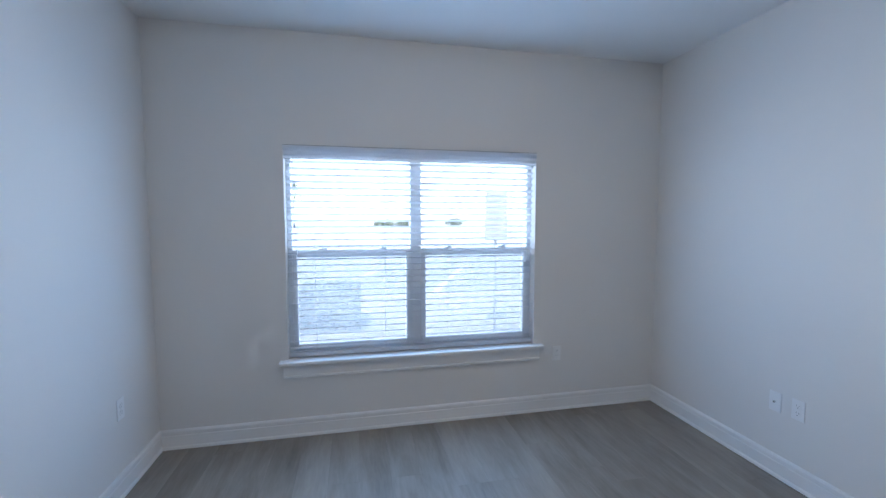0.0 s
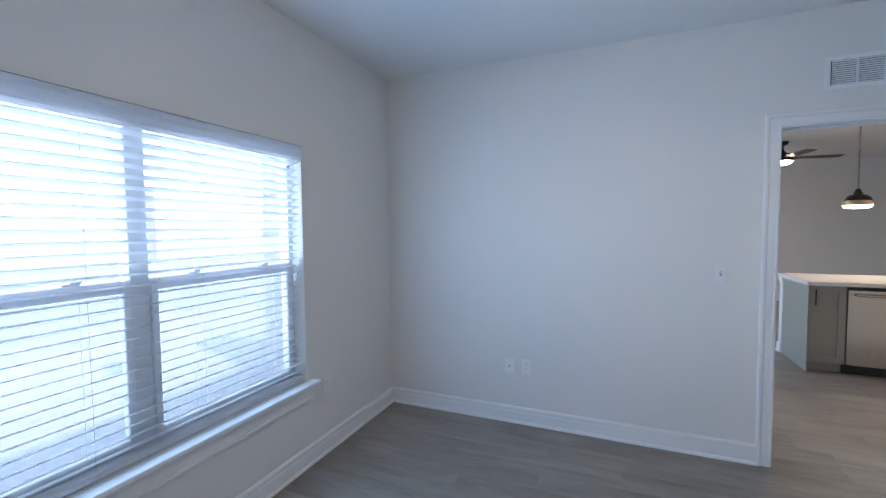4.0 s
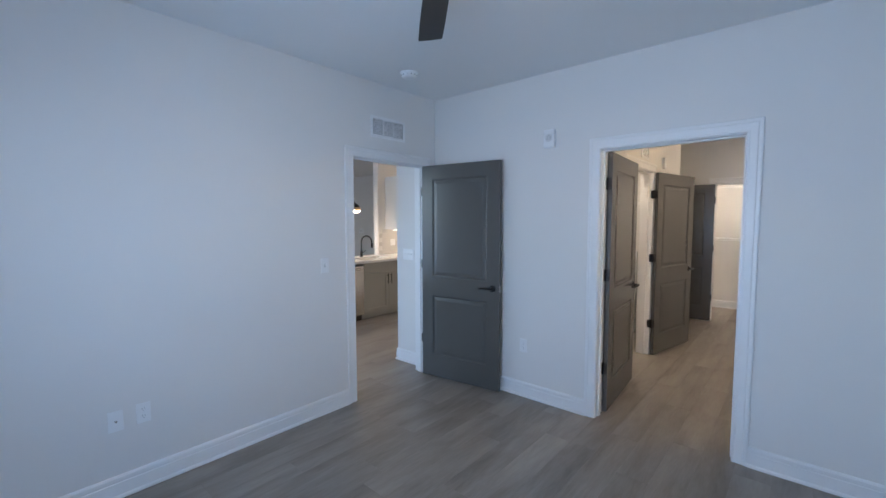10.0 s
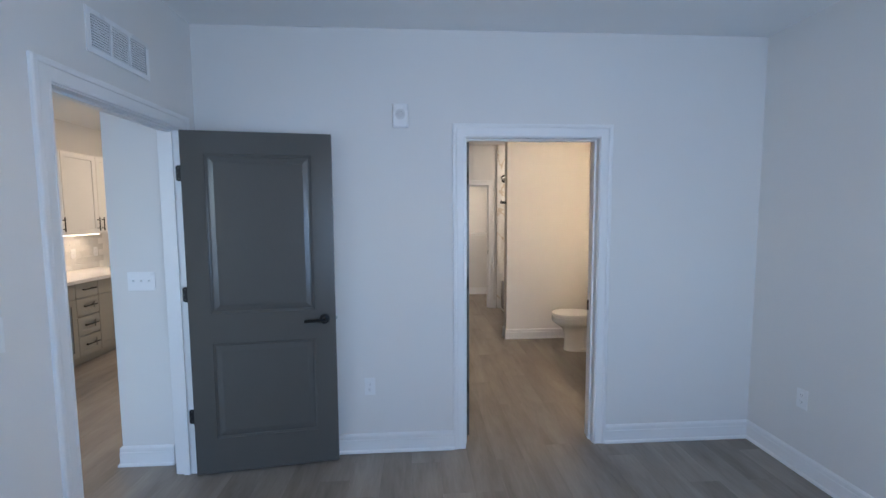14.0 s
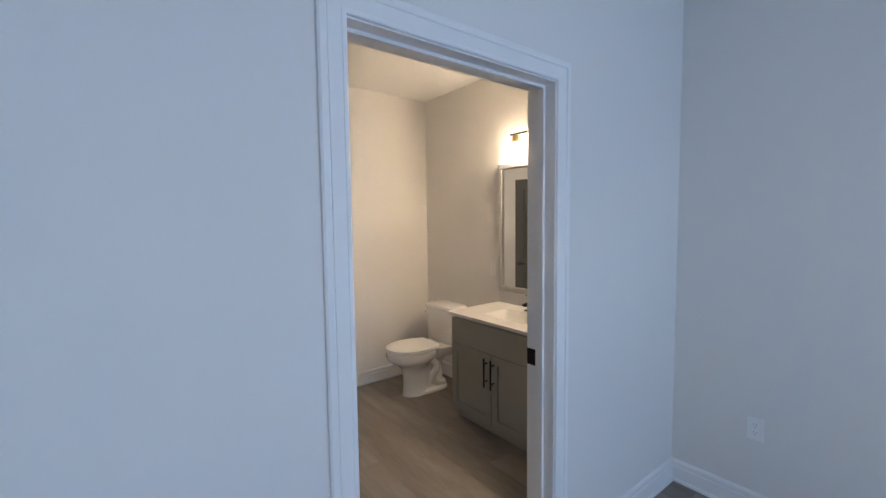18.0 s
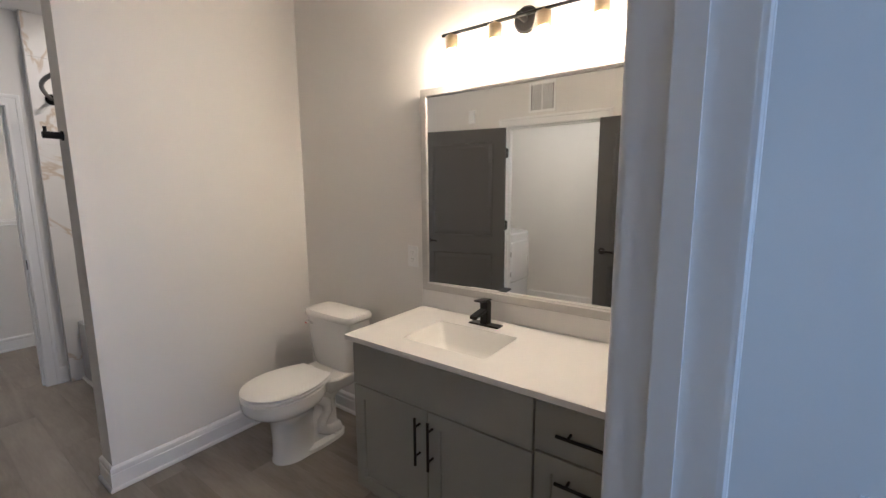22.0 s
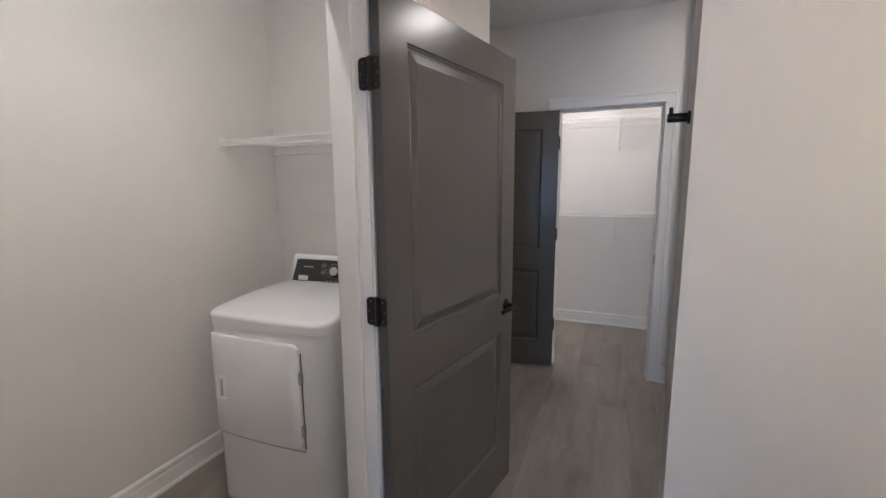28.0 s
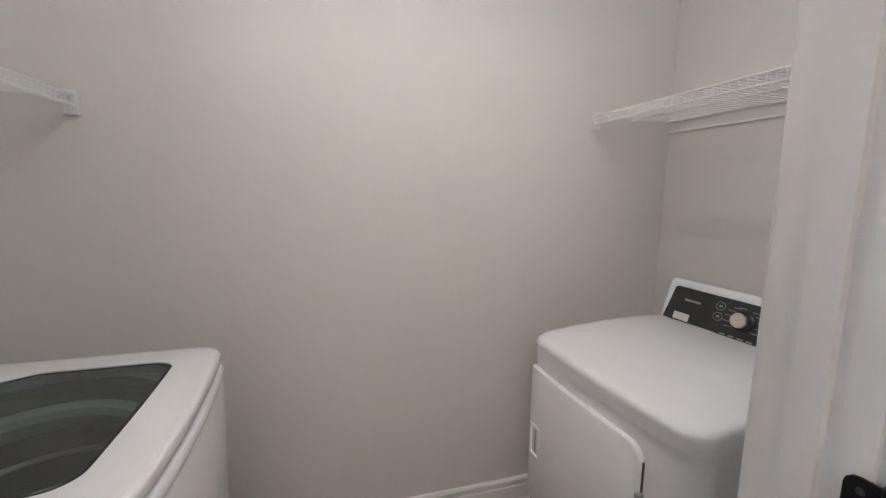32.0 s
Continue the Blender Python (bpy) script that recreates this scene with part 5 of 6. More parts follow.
part("cabinet", bow(loft([(rrect(xl + 0.02, y0 + 0.055, xr - 0.02, y1, 0.035), 0.014), (rrect(xl + 0.004, y0 + 0.010, xr - 0.004, y1, 0.038), 0.045), (rrect(xl, y0, xr, y1, 0.052), 0.075), (rrect(xl, y0, xr, y1, 0.056), AT - 0.0745)]), xl, xr, 0.016), ENAMEL, dryer, smooth=True)
secs = [(rrect(xl + e, y0 + f, xr - e, y1, r, n=12), AT - z) for e, f, r, z in ((0.002, 0.001, 0.058, 0.0735), (-0.002, -0.0050, 0.059, 0.0720), (-0.002, -0.006, 0.060, 0.044))]
for o, z in ((-0.0010, 0.0375), (0.0015, 0.0315), (0.005, 0.0275), (0.010, 0.0248), (0.018, 0.0230), (0.030, 0.0220), (0.060, 0.0200), (0.110, 0.0180), (0.170, 0.0166), (0.230, 0.0158)):
    secs.append((rrect(xl + o, y0 - 0.006 + o, xr - o, y1 - o * 0.4, 0.060 - o * 0.2, n=12), AT - z))
part("top_panel", bow(crown(loft(secs), AT - 0.042, 0.018, 0.014), xl, xr, 0.016), ENAMEL, dryer, "softly crowned white top", smooth=True)
dd = boxes(*((-0.318 + 0.464 * i / 8, y0 - 0.016, 0.405, -0.318 + 0.464 * (i + 1) / 8, y0 + 0.004, AT - 0.115) for i in range(8)))
bmesh.ops.remove_doubles(dd, verts=dd.verts, dist=1e-5)
bmesh.ops.delete(dd, geom=[f for f in dd.faces if abs(f.normal.x) > 0.9 and -0.317 < f.calc_center_median().x < 0.145], context="FACES")
bmesh.ops.bevel(dd, geom=[e for e in dd.edges if abs(e.verts[0].co.y - e.verts[1].co.y) > 0.01 and e.verts[0].co.x > 0.14], offset=0.040, segments=6, profile=0.5, affect="EDGES")
bmesh.ops.bevel(dd, geom=[e for e in dd.edges if e.verts[0].co.y < y0 - 0.01 and e.verts[1].co.y < y0 - 0.01 and len(e.link_faces) == 2 and abs(e.calc_face_angle()) > 0.6], offset=0.005, segments=2, profile=0.5, affect="EDGES")
ddoor = part("door", bow(dd, xl, xr, 0.016), ENAMEL, dryer, "white drop-front door", smooth=True)
yb_ = y0 - 0.0215
part("finger_pull", join(*(rounded(*c, 0.0012, 1) for c in ((-0.300, yb_ - 0.006, 0.566, -0.294, yb_ + 0.004, 0.670), (-0.254, yb_ - 0.006, 0.566, -0.248, yb_ + 0.004, 0.670), (-0.294, yb_ - 0.006, 0.664, -0.254, yb_ + 0.004, 0.670), (-0.294, yb_ - 0.006, 0.566, -0.254, yb_ + 0.004, 0.572)))), ENAMEL, ddoor, "raised rim of the finger pull", smooth=True)
# no recess is cut: its shade is a flat grey plate
part("pull_recess", boxes((-0.278, yb_ - 0.0022, 0.580, -0.256, yb_ - 0.0002, 0.656)), PRINT, ddoor, "flat grey plate painted for the shade in the finger pull")
for z in (0.493, 0.723):
    part("door_hinge", rounded(0.140, y0 - 0.026, z - 0.027, 0.154, y0 - 0.006, z + 0.027, 0.002, 1), SIGNGREY, ddoor, "small grey steel hinge")
sm = boxes(*((-0.318 + 0.464 * i / 8, y0 - 0.003, 0.392, -0.318 + 0.464 * (i + 1) / 8, y0 + 0.002, 0.3955) for i in range(8)))
part("seam", bow(sm, xl, xr, 0.016), PRINT, dryer)
gap = boxes((0.1465, y0 - 0.0035, 0.405, 0.1500, y0 + 0.004, AT - 0.152))
part("door_gap", bow(gap, xl, xr, 0.016), SLOT, dryer)
console(dryer, True, xr)
for fx_ in (-0.27, 0.22):
    for fy_ in (-0.27, 0.27):
        part("foot", lathe([(0.02, 0), (0.018, 0.014)], (fx_, fy_, 0), 12), SLOT, dryer)

washer = thing("washing_machine", "white top-loading washing machine with a smoked glass lid", "washer", (1.918, -1.590 + AD / 2, 0), 0)
def washer_band(name, secs, label=""):
    part(name, bow(loft([(rrect(x0 + e, y0 + f, x1 - e, y1 - g, 0.055, n=12), AT - z) for e, f, g, z in secs], cap=False), x0, x1, 0.020), ENAMEL, washer, label, smooth=True)


washer_band("cabinet", ((0.02, 0.050, 0, 0.961), (0.004, 0.012, 0, 0.93), (0.004, 0.004, 0, 0.90), (0.000, 0.000, 0, 0.30), (0.000, 0.000, 0, 0.078), (0.003, 0.003, 0, 0.071), (0.014, 0.014, 0.012, 0.0685)))
washer_band("deck", ((0.014, 0.014, 0.012, 0.0665), (0.000, -0.004, 0, 0.063), (-0.001, -0.005, 0, 0.058), (0.003, -0.001, 0, 0.044), (0.010, 0.006, 0, 0.0385), (0.024, 0.020, 0.012, 0.0375)), "white deck under the lid")


def lid_outline(o, r):
    """The lid's window, cut in at its two hinge-side corners."""
    back, start = y1 - 0.125 - o, y0 + 0.385
    pts = rrect(x0 + 0.096 + o, y0 + 0.096 + o, x1 - 0.096 - o, back, r, n=12)
    return [(x * (1 - 0.34 * max(0, y - start) / (back - start)), y) for x, y in pts]


ring_i = lid_outline(0, 0.05)
lid = bow(loft([(rrect(x0 + e, y0 + f, x1 - e, y1 - g, 0.055, n=12), AT - z) for e, f, g, z in ((0.022, 0.020, 0.012, 0.034), (0.009, 0.005, 0, 0.032), (0.006, 0.002, 0, 0.026), (0.006, 0.002, 0, 0.010), (0.009, 0.005, 0.002, 0.0045), (0.014, 0.010, 0.006, 0.0015), (0.022, 0.018, 0.012, 0.0))] + [(ring_i, AT - 0.001), (ring_i, AT - 0.030)], cap=False), x0, x1, 0.020)
part("top_panel", lid, ENAMEL, washer, "white lid surround", smooth=True)
part("lid_rim", bow(loft([(ring_i, AT - 0.004), (lid_outline(0.010, 0.046), AT - 0.005)], cap=False), x0, x1, 0.020), LIDRIM, washer)
part("lid_glass", bow(loft([(lid_outline(0.009, 0.046), AT - 0.010), (lid_outline(0.009, 0.046), AT - 0.006)]), x0, x1, 0.020), LIDGLASS, washer, "smoked glass lid window", smooth=True)
part("drum", lathe([(0.05, AT - 0.50), (0.24, AT - 0.48), (0.25, AT - 0.20), (0.225, AT - 0.12), (0.225, AT - 0.07), (0.262, AT - 0.055), (0.262, AT - 0.035)], (0, -0.03, 0), 40, cap=False), DRUM, washer, "steel drum and balance ring", smooth=True)
part("balance_ring", lathe([(0.222, AT - 0.075), (0.216, AT - 0.070), (0.192, AT - 0.078), (0.188, AT - 0.095), (0.205, AT - 0.130)], (0, -0.03, 0), 48, cap=False), RINGGREY, washer, "grey plastic balance ring", smooth=True)
for dz, rr_ in ((0.165, 0.246), (0.215, 0.249), (0.30, 0.247)):
    part("drum_rib", lathe([(rr_, AT - dz - 0.008), (rr_ - 0.007, AT - dz), (rr_, AT - dz + 0.008)], (0, -0.03, 0), 48, cap=False), RINGGREY, washer, smooth=True)
part("agitator", lathe([(0.12, AT - 0.48), (0.10, AT - 0.44), (0.045, AT - 0.36), (0.04, AT - 0.24), (0.02, AT - 0.22)], (0, -0.03, 0), 24), LIDRIM, washer, smooth=True)
console(washer, False)


# ---------------------------------------------------------------- lamps on the ceilings
def flush_light(x, y, label, m=DISC, r=0.085, drop=0.002):
    t = thing("ceiling_light", label, "ceiling light", (x, y, TOP))
    part("trim_ring", lathe([(r, -0.004), (r + 0.018, -0.007), (r + 0.022, 0)], (x, y, TOP), 36, cap=False), PLASTIC, t, smooth=True)
    part("lens", lathe([(0.004, -0.0045 - drop), (r * 0.45, -0.0045 - drop * 0.9), (r * 0.8, -0.0045 - drop * 0.55), (r * 0.97, -0.0045 - drop * 0.15), (r, -0.0045)], (x, y, TOP), 36, cap=False), m, t, "lit white lens", smooth=True)


flush_light(1.55, -2.11, "small round lit opal ceiling light over the laundry machines", DISC, 0.046, 0.022)
flush_light(0.85, -4.88, "round lit opal ceiling light inside the closet", CLOSETDISC, 0.140, 0.050)
# lamp added over the tub, unseen, so the passage is bright enough
flush_light(-0.30, -3.80, "unseen ceiling light added above the bathtub to brighten the passage", PASSDISC, 0.140, 0.012)

# ---------------------------------------------------------------- kitchen run behind the bedroom doorway
KX, KT = 4.920, 0.912           # front plane of the run, worktop height


def base_unit(label, y0, y1, layout):
    """A grey base cabinet that faces west."""
    t = thing("base_cabinet", label, "cabinet", (KX + 0.3, (y0 + y1) / 2, 0))
    part("body", boxes((KX + 0.020, y0 + 0.001, 0.10, KX + 0.60, y1 - 0.001, KT - 0.038)), CABINET, t)
    part("toe_kick", boxes((KX + 0.075, y0 + 0.001, 0.001, KX + 0.60, y1 - 0.001, 0.10)), CABINET, t)
    for kind, a, b, z0, z1, hinge_side in layout:
        f = front(t, kind, KX, y0 + (y1 - y0) * a + 0.002, y0 + (y1 - y0) * b - 0.002, z0, z1, CABINET, kind == "cabinet_door" or z1 - z0 > 0.18, -1)
        ya, yb = y0 + (y1 - y0) * a, y0 + (y1 - y0) * b
        if kind == "drawer_front":
            pull(f, KX, (ya + yb) / 2, (z0 + z1) / 2 + 0.01, min(0.2, (yb - ya) * 0.6), False, -1)
        elif kind == "cabinet_door":
            pull(f, KX, yb - 0.035 if hinge_side > 0 else ya + 0.035, z1 - 0.11, 0.16, True, -1)
    return t


base_unit("grey end cabinet beside the dishwasher", -0.685, -0.400, [("cabinet_door", 0, 1, 0.105, 0.868, 1)])
base_unit("grey sink base cabinet with two shaker doors", -2.280, -1.305, [("false_front", 0, 1, 0.715, 0.868, 0), ("cabinet_door", 0, 0.49, 0.105, 0.708, 1), ("cabinet_door", 0.49, 1, 0.105, 0.708, -1)])
base_unit("grey four-drawer base cabinet with black pulls", -2.580, -2.281, [("drawer_front", 0, 1, 0.715, 0.868, 0), ("drawer_front", 0, 1, 0.520, 0.708, 0), ("drawer_front", 0, 1, 0.315, 0.513, 0), ("drawer_front", 0, 1, 0.105, 0.308, 0)])
base_unit("grey base cabinet with one drawer and two doors", -3.50, -2.581, [("drawer_front", 0, 1, 0.715, 0.868, 0), ("cabinet_door", 0, 0.5, 0.105, 0.708, 1), ("cabinet_door", 0.5, 1, 0.105, 0.708, -1)])
dw = thing("dishwasher", "stainless steel dishwasher with a bar handle", "dishwasher", (KX + 0.3, -0.995, 0))
part("tub", boxes((KX + 0.03, -1.302, 0.10, KX + 0.58, -0.688, KT - 0.040)), SLOT, dw)
dwd = bmesh.new()
arch = [(KX - 0.006 - 0.024 * (1 - ((k - 8) / 8) ** 2), -1.298 + 0.606 * k / 16) for k in range(17)] + [(KX + 0.028, -0.692), (KX + 0.028, -1.298)]
ends = [[dwd.verts.new((x, y, z)) for x, y in arch] for z in (0.105, 0.838)]
for i in range(len(arch)):
    dwd.faces.new((ends[0][i], ends[0][(i + 1) % len(arch)], ends[1][(i + 1) % len(arch)], ends[1][i]))
dwd.faces.new(ends[0])
dwd.faces.new(ends[1])
bmesh.ops.recalc_face_normals(dwd, faces=dwd.faces)
part("door", dwd, STEEL, dw, "softly bowed brushed steel door", smooth=True)
part("control_strip", rounded(KX - 0.006, -1.298, 0.841, KX + 0.028, -0.692, 0.864, 0.003, 1), PANEL, dw, "dark control strip")
part("toe_panel", boxes((KX + 0.060, -1.300, 0.002, KX + 0.075, -0.690, 0.10)), SLOT, dw)
part("handle", join(tube([(KX - 0.050, -1.255, 0.795), (KX - 0.066, -1.12, 0.795), (KX - 0.070, -0.995, 0.795), (KX - 0.066, -0.87, 0.795), (KX - 0.050, -0.735, 0.795)], 0.011, 12), tube([(KX - 0.008, -1.240, 0.795), (KX - 0.050, -1.240, 0.795)], 0.009, 10), tube([(KX - 0.008, -0.750, 0.795), (KX - 0.050, -0.750, 0.795)], 0.009, 10)), STEEL, dw, smooth=True)
wt = thing("kitchen_worktop", "white quartz kitchen worktop with an undermount sink", "countertop", (KX + 0.4, -1.9, KT - 0.035))
KS = (KX + 0.12, KX + 0.50, -2.00, -1.40)
part("slab", boxes((KX - 0.045, -3.50, KT - 0.035, KS[0], -0.360, KT), (KS[1], -2.16, KT - 0.035, 5.76, -0.360, KT), (KS[1], -3.50, KT - 0.035, 5.579, -2.161, KT), (KS[0], -3.50, KT - 0.035, KS[1], KS[2], KT), (KS[0], KS[3], KT - 0.035, KS[1], -0.360, KT)), QUARTZ, wt)
part("sink", boxes((KS[0], KS[2], KT - 0.22, KS[1], KS[3], KT - 0.215), (KS[0] - 0.004, KS[2], KT - 0.22, KS[0], KS[3], KT - 0.036), (KS[1], KS[2], KT - 0.22, KS[1] + 0.004, KS[3], KT - 0.036)), STEEL, wt)
pen = thing("peninsula_panel", "grey-blue end panel of the peninsula with a white post", "panel", (5.4, -0.39, 0))
part("panel", boxes((KX, -0.399, 0.001, 5.60, -0.385, KT - 0.036)), CABINET, pen)
post = part("post", rounded(5.600, -0.470, 0.001, 5.690, -0.378, KT - 0.036, 0.004), TRIM, pen, "white square post")
part("capital", join(rounded(5.588, -0.482, KT - 0.072, 5.702, -0.366, KT - 0.036, 0.004), rounded(5.594, -0.476, KT - 0.092, 5.696, -0.372, KT - 0.072, 0.004)), TRIM, post)
part("plinth", join(rounded(5.588, -0.482, 0.001, 5.702, -0.366, 0.110, 0.004), rounded(5.580, -0.490, 0.001, 5.710, -0.358, 0.022, 0.004)), TRIM, post)
part("back_panel", boxes((KX + 0.602, -2.16, 0.001, KX + 0.620, -0.46, KT - 0.036)), CABINET, pen)
kf = thing("kitchen_faucet", "dark bronze pull-down gooseneck kitchen faucet", "faucet", (KX + 0.555, -1.70, KT))
gx, gy = KX + 0.555, -1.700
arc = [(gx, gy, KT + 0.02), (gx, gy, KT + 0.25)] + [(gx - 0.085 + 0.085 * math.cos(radians(a)), gy, KT + 0.25 + 0.10 * math.sin(radians(a))) for a in range(20, 181, 20)] + [(gx - 0.172, gy, KT + 0.20)]
arc = [(gx + (p[0] - gx) * 0.55, gy + (p[0] - gx) * 0.84, p[2]) for p in arc]
part("spout", tube(arc, 0.012, 12), BLACK, kf, smooth=True)
ex, ey = arc[-1][0], arc[-1][1]
part("spray_head", tube([(ex, ey, KT + 0.235), (ex, ey, KT + 0.150)], 0.0165, 14), BLACK, kf, smooth=True)
part("body", lathe([(0.030, 0), (0.028, 0.008), (0.020, 0.020), (0.019, 0.10), (0.014, 0.14)], (gx, gy, KT), 20), BLACK, kf, smooth=True)
part("lever", tube([(gx, gy - 0.018, KT + 0.070), (gx, gy - 0.060, KT + 0.085), (gx, gy - 0.085, KT + 0.110)], 0.007, 10), BLACK, kf, smooth=True)


def upper_unit(label, y0, y1, doors):
    t = thing("wall_cabinet", label, "cabinet", (5.42, (y0 + y1) / 2, 1.36))
    part("body", boxes((5.270, y0 + 0.001, 1.362, 5.578, y1 - 0.001, 2.280)), CABWHITE, t)
    for k in range(doors):
        a, b = y0 + (y1 - y0) * k / doors, y0 + (y1 - y0) * (k + 1) / doors
        f = front(t, "cabinet_door", 5.250, a + 0.002, b - 0.002, 1.364, 2.278, CABWHITE, True, -1)
        pull(f, 5.250, (a + 0.035) if (k == 0 and doors == 1) or k == 1 else (b - 0.035), 1.475, 0.16, True, -1)


upper_unit("white single-door wall cabinet", -2.630, -2.320, 1)
upper_unit("white two-door wall cabinet with black pulls", -3.620, -2.631, 2)
splash = tagged(thing("backsplash", "pale glossy subway tile backsplash", "tile", (5.57, -2.8, KT)), kind="structure")
tile_mesh = bpy.data.meshes.new("tile")
tbm = rounded(-0.008, -0.074, -0.036, 0, 0.074, 0.036, 0.0012, 1)
tbm.to_mesh(tile_mesh)
tile_mesh.materials.append(TILE)
for r in range(6):
    for c in range(9):
        o = new("tile", tile_mesh)
        o.parent = splash
        o.location = (5.5795 - 5.57, -2.245 - 0.150 * c - (0.075 if r % 2 else 0) + 2.8, 0.038 + 0.0745 * r)
for yy in (-2.83, -3.11, -3.46):
    plate("wall_outlet", "white outlet on the tile backsplash", 5.571, yy, 1.115, 90)
plate("light_switch", "white double light switch on the tile backsplash", 5.571, -2.485, 1.125, 90, gangs=2, kind="switch")
for ya, yb in ((-2.59, -2.36), (-3.27, -2.80)):
    strip = thing("cabinet_strip_light", "slim lit strip under the wall cabinet", "light", (5.40, (ya + yb) / 2, 1.36), group="cabinet strip lights")
    part("housing", rounded(5.36, ya, 1.348, 5.44, yb, 1.361, 0.002, 1), PLASTIC, strip)
    part("diffuser", boxes((5.370, ya + 0.01, 1.345, 5.430, yb - 0.01, 1.3478)), STRIPGLOW, strip)


def pendant(x, y, z):
    """A dark dome pendant on a chain; z: the lowest point."""
    t = thing("pendant_light", "dark bronze and brass dome pendant on a chain", "pendant lamp", (x, y, TOP), group="kitchen pendants")
    part("canopy", lathe([(0.02, -0.03), (0.055, -0.018), (0.06, 0)], (x, y, TOP), 24), BLACK, t, smooth=True)
    bm = bmesh.new()
    n = int((TOP - 0.03 - z - 0.20) / 0.03)
    links = []
    for k in range(n):
        c = z + 0.20 + 0.03 * (k + 0.5)
        a = (0.007, 0.0) if k % 2 else (0.0, 0.007)
        links.append(tube([(x - a[0], y - a[1], c - 0.012), (x - a[0], y - a[1], c + 0.012), (x, y, c + 0.019), (x + a[0], y + a[1], c + 0.012), (x + a[0], y + a[1], c - 0.012), (x, y, c - 0.019), (x - a[0], y - a[1], c - 0.012)], 0.0018, 5, False))
    bm.free()
    part("chain", join(*links), BLACK, t)
    part("dome", lathe([(0.116, 0.080), (0.112, 0.088), (0.098, 0.118), (0.070, 0.138), (0.042, 0.146), (0.036, 0.152), (0.036, 0.168), (0.026, 0.178), (0.018, 0.205)], (x, y, z), 32), BLACK, t, smooth=True)
    part("band", lathe([(0.118, 0.030), (0.124, 0.036), (0.124, 0.052), (0.118, 0.056), (0.122, 0.062), (0.120, 0.078), (0.114, 0.082)], (x, y, z), 32, cap=False), BRASS, t, "brass band", smooth=True)
    part("diffuser", lathe([(0.004, 0), (0.07, 0.002), (0.105, 0.010), (0.117, 0.034)], (x, y, z), 32, cap=False), PENDGLOW, t, "lit white glass", smooth=True)


pendant(5.42, -1.500, 1.645)
pendant(5.42, -0.935, 1.645)
ceiling_fan(7.33, -0.843, 2.355, 8, "dark bronze ceiling fan with a lit bowl in the living room", PENDGLOW)
th = thing("thermostat", "white wall thermostat with a pale screen", "thermostat", (9.10, -4.55, 1.226), 0)
part("body", rounded(-0.09, 0, -0.06, 0.09, 0.02, 0.06, 0.006), PLASTIC, th)
part("screen", boxes((-0.06, 0.0205, -0.03, 0.06, 0.0215, 0.035)), LABEL, th)
# added fill downlights, kept out of view, to brighten kitchen and living room
for x, y in ((4.1, -3.4), (7.6, 1.4)):
    t = thing("fill_downlight", "round downlight added out of view to brighten the kitchen side", "ceiling light", (x, y, TOP))
    part("trim_ring", lathe([(0.07, -0.004), (0.095, -0.006), (0.098, 0)], (x, y, TOP), 30, cap=False), PLASTIC, t, smooth=True)
    part("lens", lathe([(0.004, -0.0055), (0.072, -0.0045)], (x, y, TOP), 30, cap=False), KDISC, t)

# ---------------------------------------------------------------- outside the window
GZ = -0.16
setting("ground", boxes((-400, N + 0.16, GZ - 0.4, 400, 500, GZ)), CONCRETE, "pale concrete paving outside")
setting("road", boxes((-60, 8.6, GZ + 0.0005, 60, 26, GZ + 0.004)), ASPHALT, "grey asphalt car park")
for k in range(9):
    x = -9 + 2.75 * k
    ln = boxes((-0.05, 0, GZ + 0.004, 0.05, 5.2, GZ + 0.007))
    ln.transform(Matrix.Translation((x, 9.0, 0)) @ Matrix.Rotation(radians(-22), 4, "Z"))
    tagged(part("parking_line", ln, LINE), "white painted parking bay line", "road marking", "parking lines")
setting("kerb", rounded(-60, 8.35, GZ - 0.05, 60, 8.6, GZ + 0.13, 0.02, 1), CONCRETE, "concrete kerb along the car park")


def leaf_cloud(cx, cy, z0, a, b, h, count, size, boxy=True):
    bm = bmesh.new()
    for _ in range(count):
        u, v, w = random.uniform(-1, 1), random.uniform(-1, 1), random.uniform(0, 1)
        if boxy:
            k = random.choice((0, 1, 2))
            if k == 0:
                u = math.copysign(1 - abs(random.gauss(0, 0.10)), u)
            elif k == 1:
                v = math.copysign(1 - abs(random.gauss(0, 0.10)), v)
            else:
                w = 1 - abs(random.gauss(0, 0.08))
        else:
            n = math.sqrt(u * u + v * v + (2 * w - 1) ** 2) or 1
            s = random.uniform(0.55, 1.05) / n
            u, v, w = u * s, v * s, 0.5 + (w - 0.5) * s
        c = Vector((cx + a * u, cy + b * v, z0 + h * w))
        d = Vector((random.gauss(0, 1), random.gauss(0, 1), random.gauss(0, 1))).normalized()
        e = d.orthogonal().normalized() * size * random.uniform(0.6, 1.3)
        f = d.cross(e) * 0.55
        bm.faces.new([bm.verts.new(c + p) for p in (-e, f, e, -f)])
    return bm


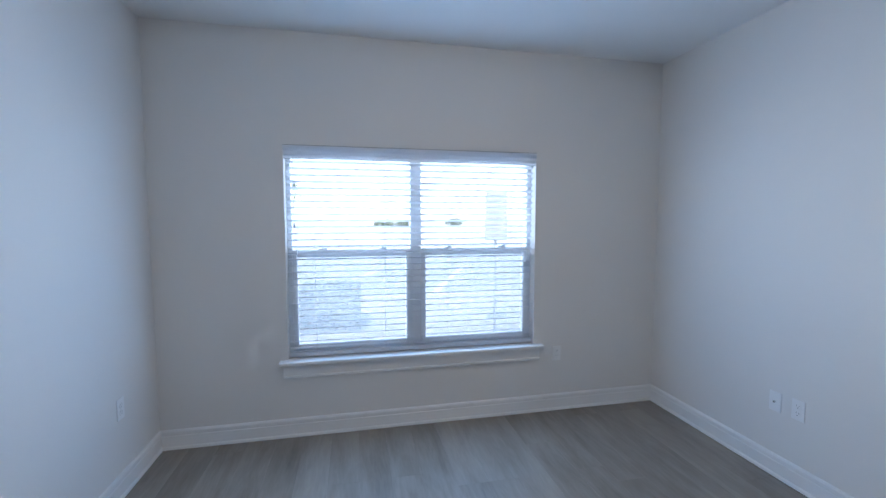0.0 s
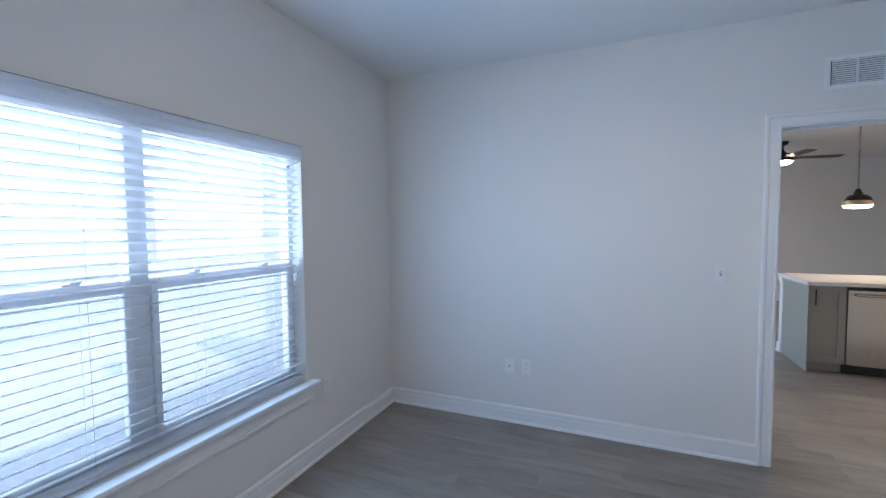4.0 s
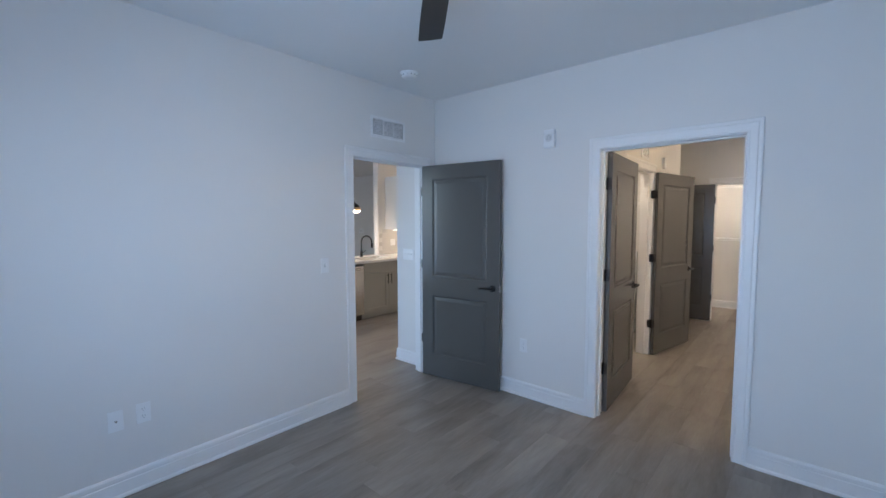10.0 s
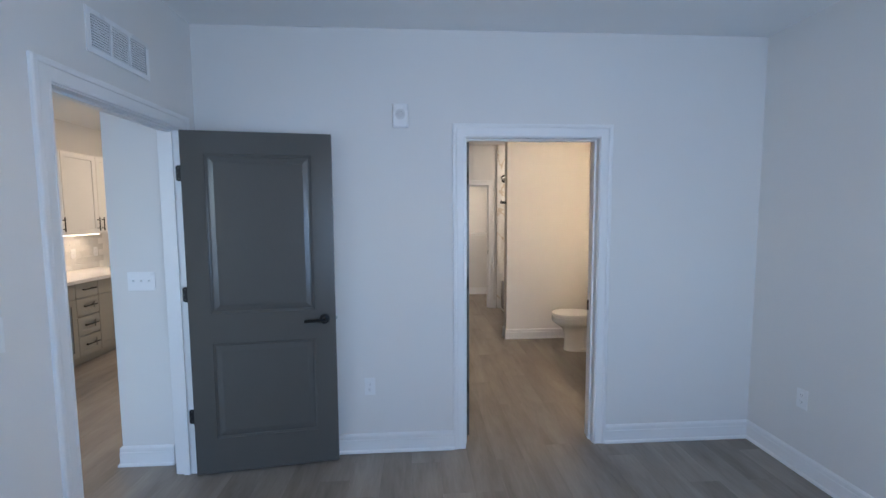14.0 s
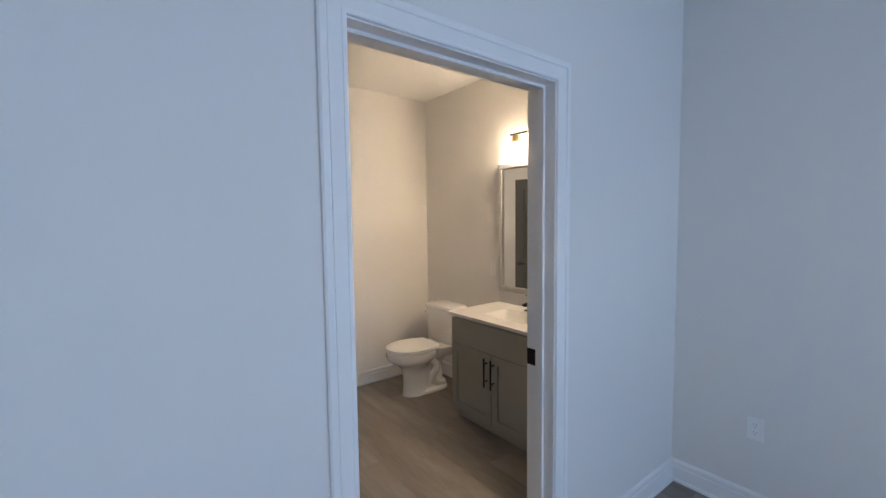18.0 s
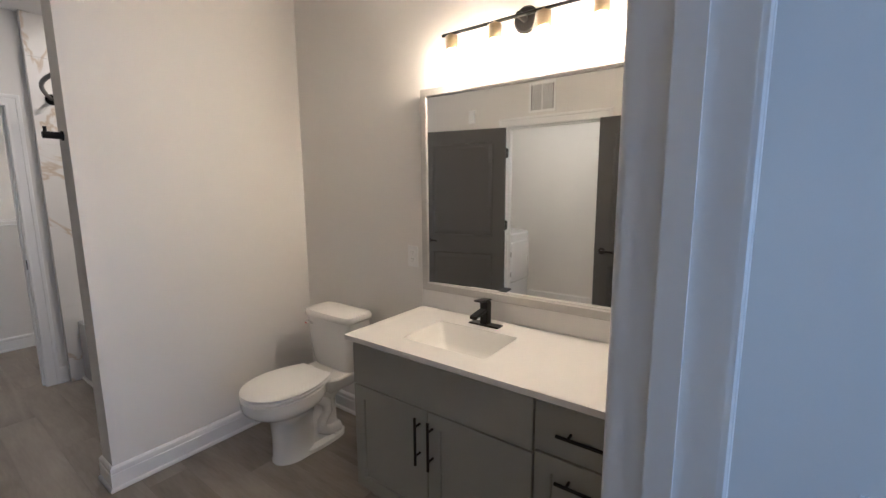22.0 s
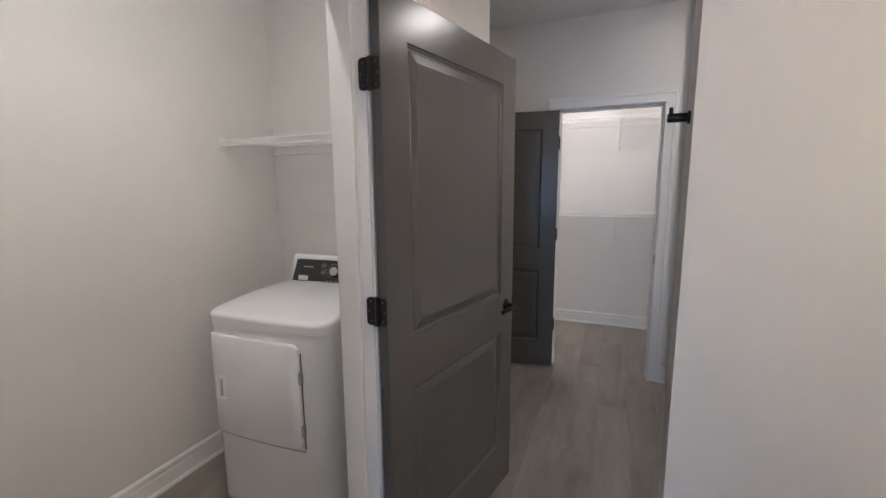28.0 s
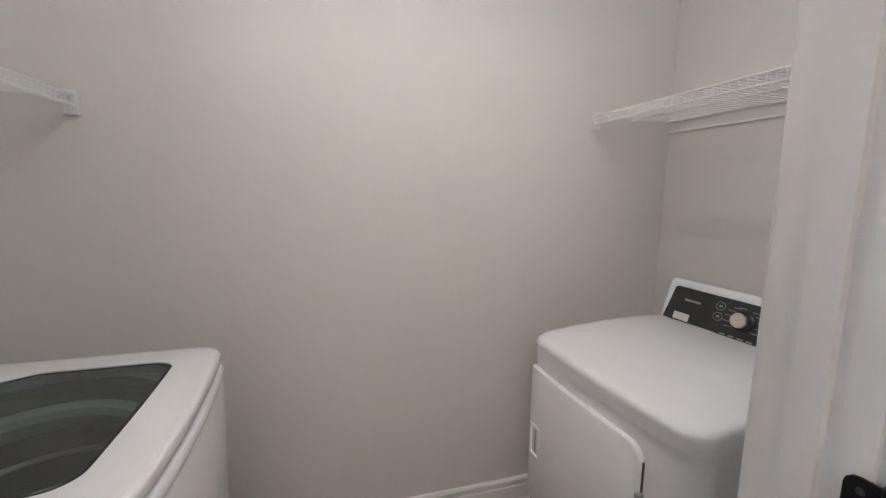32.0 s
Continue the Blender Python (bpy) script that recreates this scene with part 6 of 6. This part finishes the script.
for cx, cy, a, b, h in ((0.02, 6.65, 0.42, 0.36, 0.62), (-1.5, 6.7, 0.42, 0.36, 0.6), (-3.0, 6.75, 0.45, 0.36, 0.6)):
    hd = thing("hedge_shrub", "clipped square green hedge shrub by the walk", "shrub", (cx, cy, GZ), group="clipped shrubs")
    part("stem", join(*(tube([(cx + dx, cy + dy, GZ), (cx + dx * 2, cy + dy * 2, GZ + h * 0.8)], 0.012, 6) for dx, dy in ((0.03, 0.02), (-0.05, 0.03), (0.0, -0.05)))), BARK, hd)
    part("foliage", leaf_cloud(cx, cy, GZ + 0.04, a, b, h, 5200, 0.030), LEAF, hd)["kind"] = "stuff"
sign = thing("sign_post", "slim metal post with a pale rectangular sign", "sign", (2.28, 5.70, GZ))
part("post", rounded(2.262, 5.682, GZ, 2.298, 5.718, 1.9, 0.004, 1), SIGNGREY, sign)
part("sign_panel", rounded(2.12, 5.665, 1.19, 2.44, 5.680, 1.88, 0.004, 1), SIGNGREY, sign, "grey sign panel")
pier = tagged(thing("stone_pier", "stacked grey stone wall beside the window", "wall", (3.2, 4.1, GZ)), kind="structure")
part("core", boxes((2.99, N + 0.172, GZ, 3.45, 4.80, 3.0)), STONE, pier)
z = GZ
stone_cache = {}
while z < 2.95:
    h = random.choice((0.07, 0.09, 0.12))
    y = N + 0.172
    while y < 4.78:
        L = min(random.choice((0.16, 0.22, 0.30, 0.38)), 4.80 - y)
        if L < 0.08:
            break
        key = (h, round(L, 3))
        if key not in stone_cache:
            sb = rounded(-0.022, 0.0008, 0.0008, 0.0, L - 0.0008, h - 0.0008, 0.004, 1)
            for vert in sb.verts:
                if vert.co.x < -0.012:
                    vert.co.x += random.uniform(-0.006, 0.006)
            me = bpy.data.meshes.new("stone")
            sb.to_mesh(me)
            me.materials.append(STONE)
            stone_cache[key] = me
        if len([c for c in pier.children]) < 300:
            o = new("stone", stone_cache[key])
            o.parent = pier
            o.location = Vector((2.99 + random.uniform(-0.006, 0.0), y, z)) - ORG[pier]
        y += L
    z += h


def tree(x, y, h, r, low=0.0):
    t = thing("tree", "broad leafy tree beyond the car park", "tree", (x, y, GZ), group="trees by the car park")
    trunk = tube([(x, y, GZ), (x + 0.06, y, GZ + h * 0.2), (x - 0.03, y + 0.05, GZ + h * 0.42), (x, y, GZ + h * 0.7)], 0.13, 8)
    for vert in trunk.verts:
        k = 1 - 0.75 * min(1, (vert.co.z - GZ) / (h * 0.7))
        vert.co.x, vert.co.y = x + (vert.co.x - x) * k, y + (vert.co.y - y) * k
    limbs = [tube([(x, y, GZ + h * 0.38), (x + r * 0.35 * math.cos(a), y + r * 0.35 * math.sin(a), GZ + h * 0.55), (x + r * 0.7 * math.cos(a), y + r * 0.7 * math.sin(a), GZ + h * 0.72)], 0.045, 6) for a in (0.3, 1.5, 2.7, 3.9, 5.2)]
    part("trunk", join(trunk, *limbs), BARK, t)
    clouds = [leaf_cloud(x + r * 0.5 * math.cos(a), y + r * 0.5 * math.sin(a), GZ + h * (q - low), r * 0.62, r * 0.62, h * 0.34, int(78 * r * r), 0.11, False) for a, q in ((0.2, 0.5), (1.4, 0.62), (2.6, 0.48), (3.8, 0.6), (5.1, 0.52), (0.9, 0.70))]
    part("crown", join(*clouds), LEAF, t)["kind"] = "stuff"


for x, y, h, r, low in ((5.5, 74, 2.5, 1.9, 0.42), (10, 78, 2.3, 2.2, 0.42), (21, 86, 2.8, 2.0, 0.42), (-5.6, 31, 6.0, 2.2, 0.1), (-17, 29, 6.5, 2.3, 0.1)):
    tree(x, y, h, r, low)

# ---------------------------------------------------------------- floor planks
PW, PL = 0.1795, 1.220
plank_cache = {}


def plank(x0, y0, y1):
    key = round(y1 - y0, 3)
    if key not in plank_cache:
        pb = bmesh.new()
        L, g, c = key, 0.0002, 0.0005
        lo = [pb.verts.new(p) for p in ((g, g, -0.0055), (PW - g, g, -0.0055), (PW - g, L - g, -0.0055), (g, L - g, -0.0055))]
        md = [pb.verts.new((v.co.x, v.co.y, -0.0004)) for v in lo]
        hi = [pb.verts.new(p) for p in ((g + c, g + c, 0), (PW - g - c, g + c, 0), (PW - g - c, L - g - c, 0), (g + c, L - g - c, 0))]
        for a, b in ((lo, md), (md, hi)):
            for i in range(4):
                pb.faces.new((a[i], a[(i + 1) % 4], b[(i + 1) % 4], b[i]))
        pb.faces.new(hi)
        me = bpy.data.meshes.new("plank")
        pb.to_mesh(me)
        pb.free()
        me.materials.append(PLANK)
        plank_cache[key] = me
    o = new("plank", plank_cache[key])
    o.parent = floor
    o.location = (x0, y0, 0)


rng = random.Random(7)
far = bmesh.new()
cols = int((9.6 - W) / PW) + 1
for c in range(cols):
    x = W + c * PW
    y = -6.0 - round(rng.uniform(0, 8)) * 0.15
    while y < N:
        a, b = max(y, -6.0), min(y + PL, N)
        if b - a > 0.05:
            if x < 3.4 and not (x > 2.55 and b < -0.62):
                plank(x, round(a, 3), round(b, 3))
            else:
                box(far, x + 0.0008, a + 0.0008, -0.0055, x + PW - 0.0008, b - 0.0008, 0)
        y += PL
fo = part("planking", far, PLANK, floor)
fo["kind"] = "stuff"
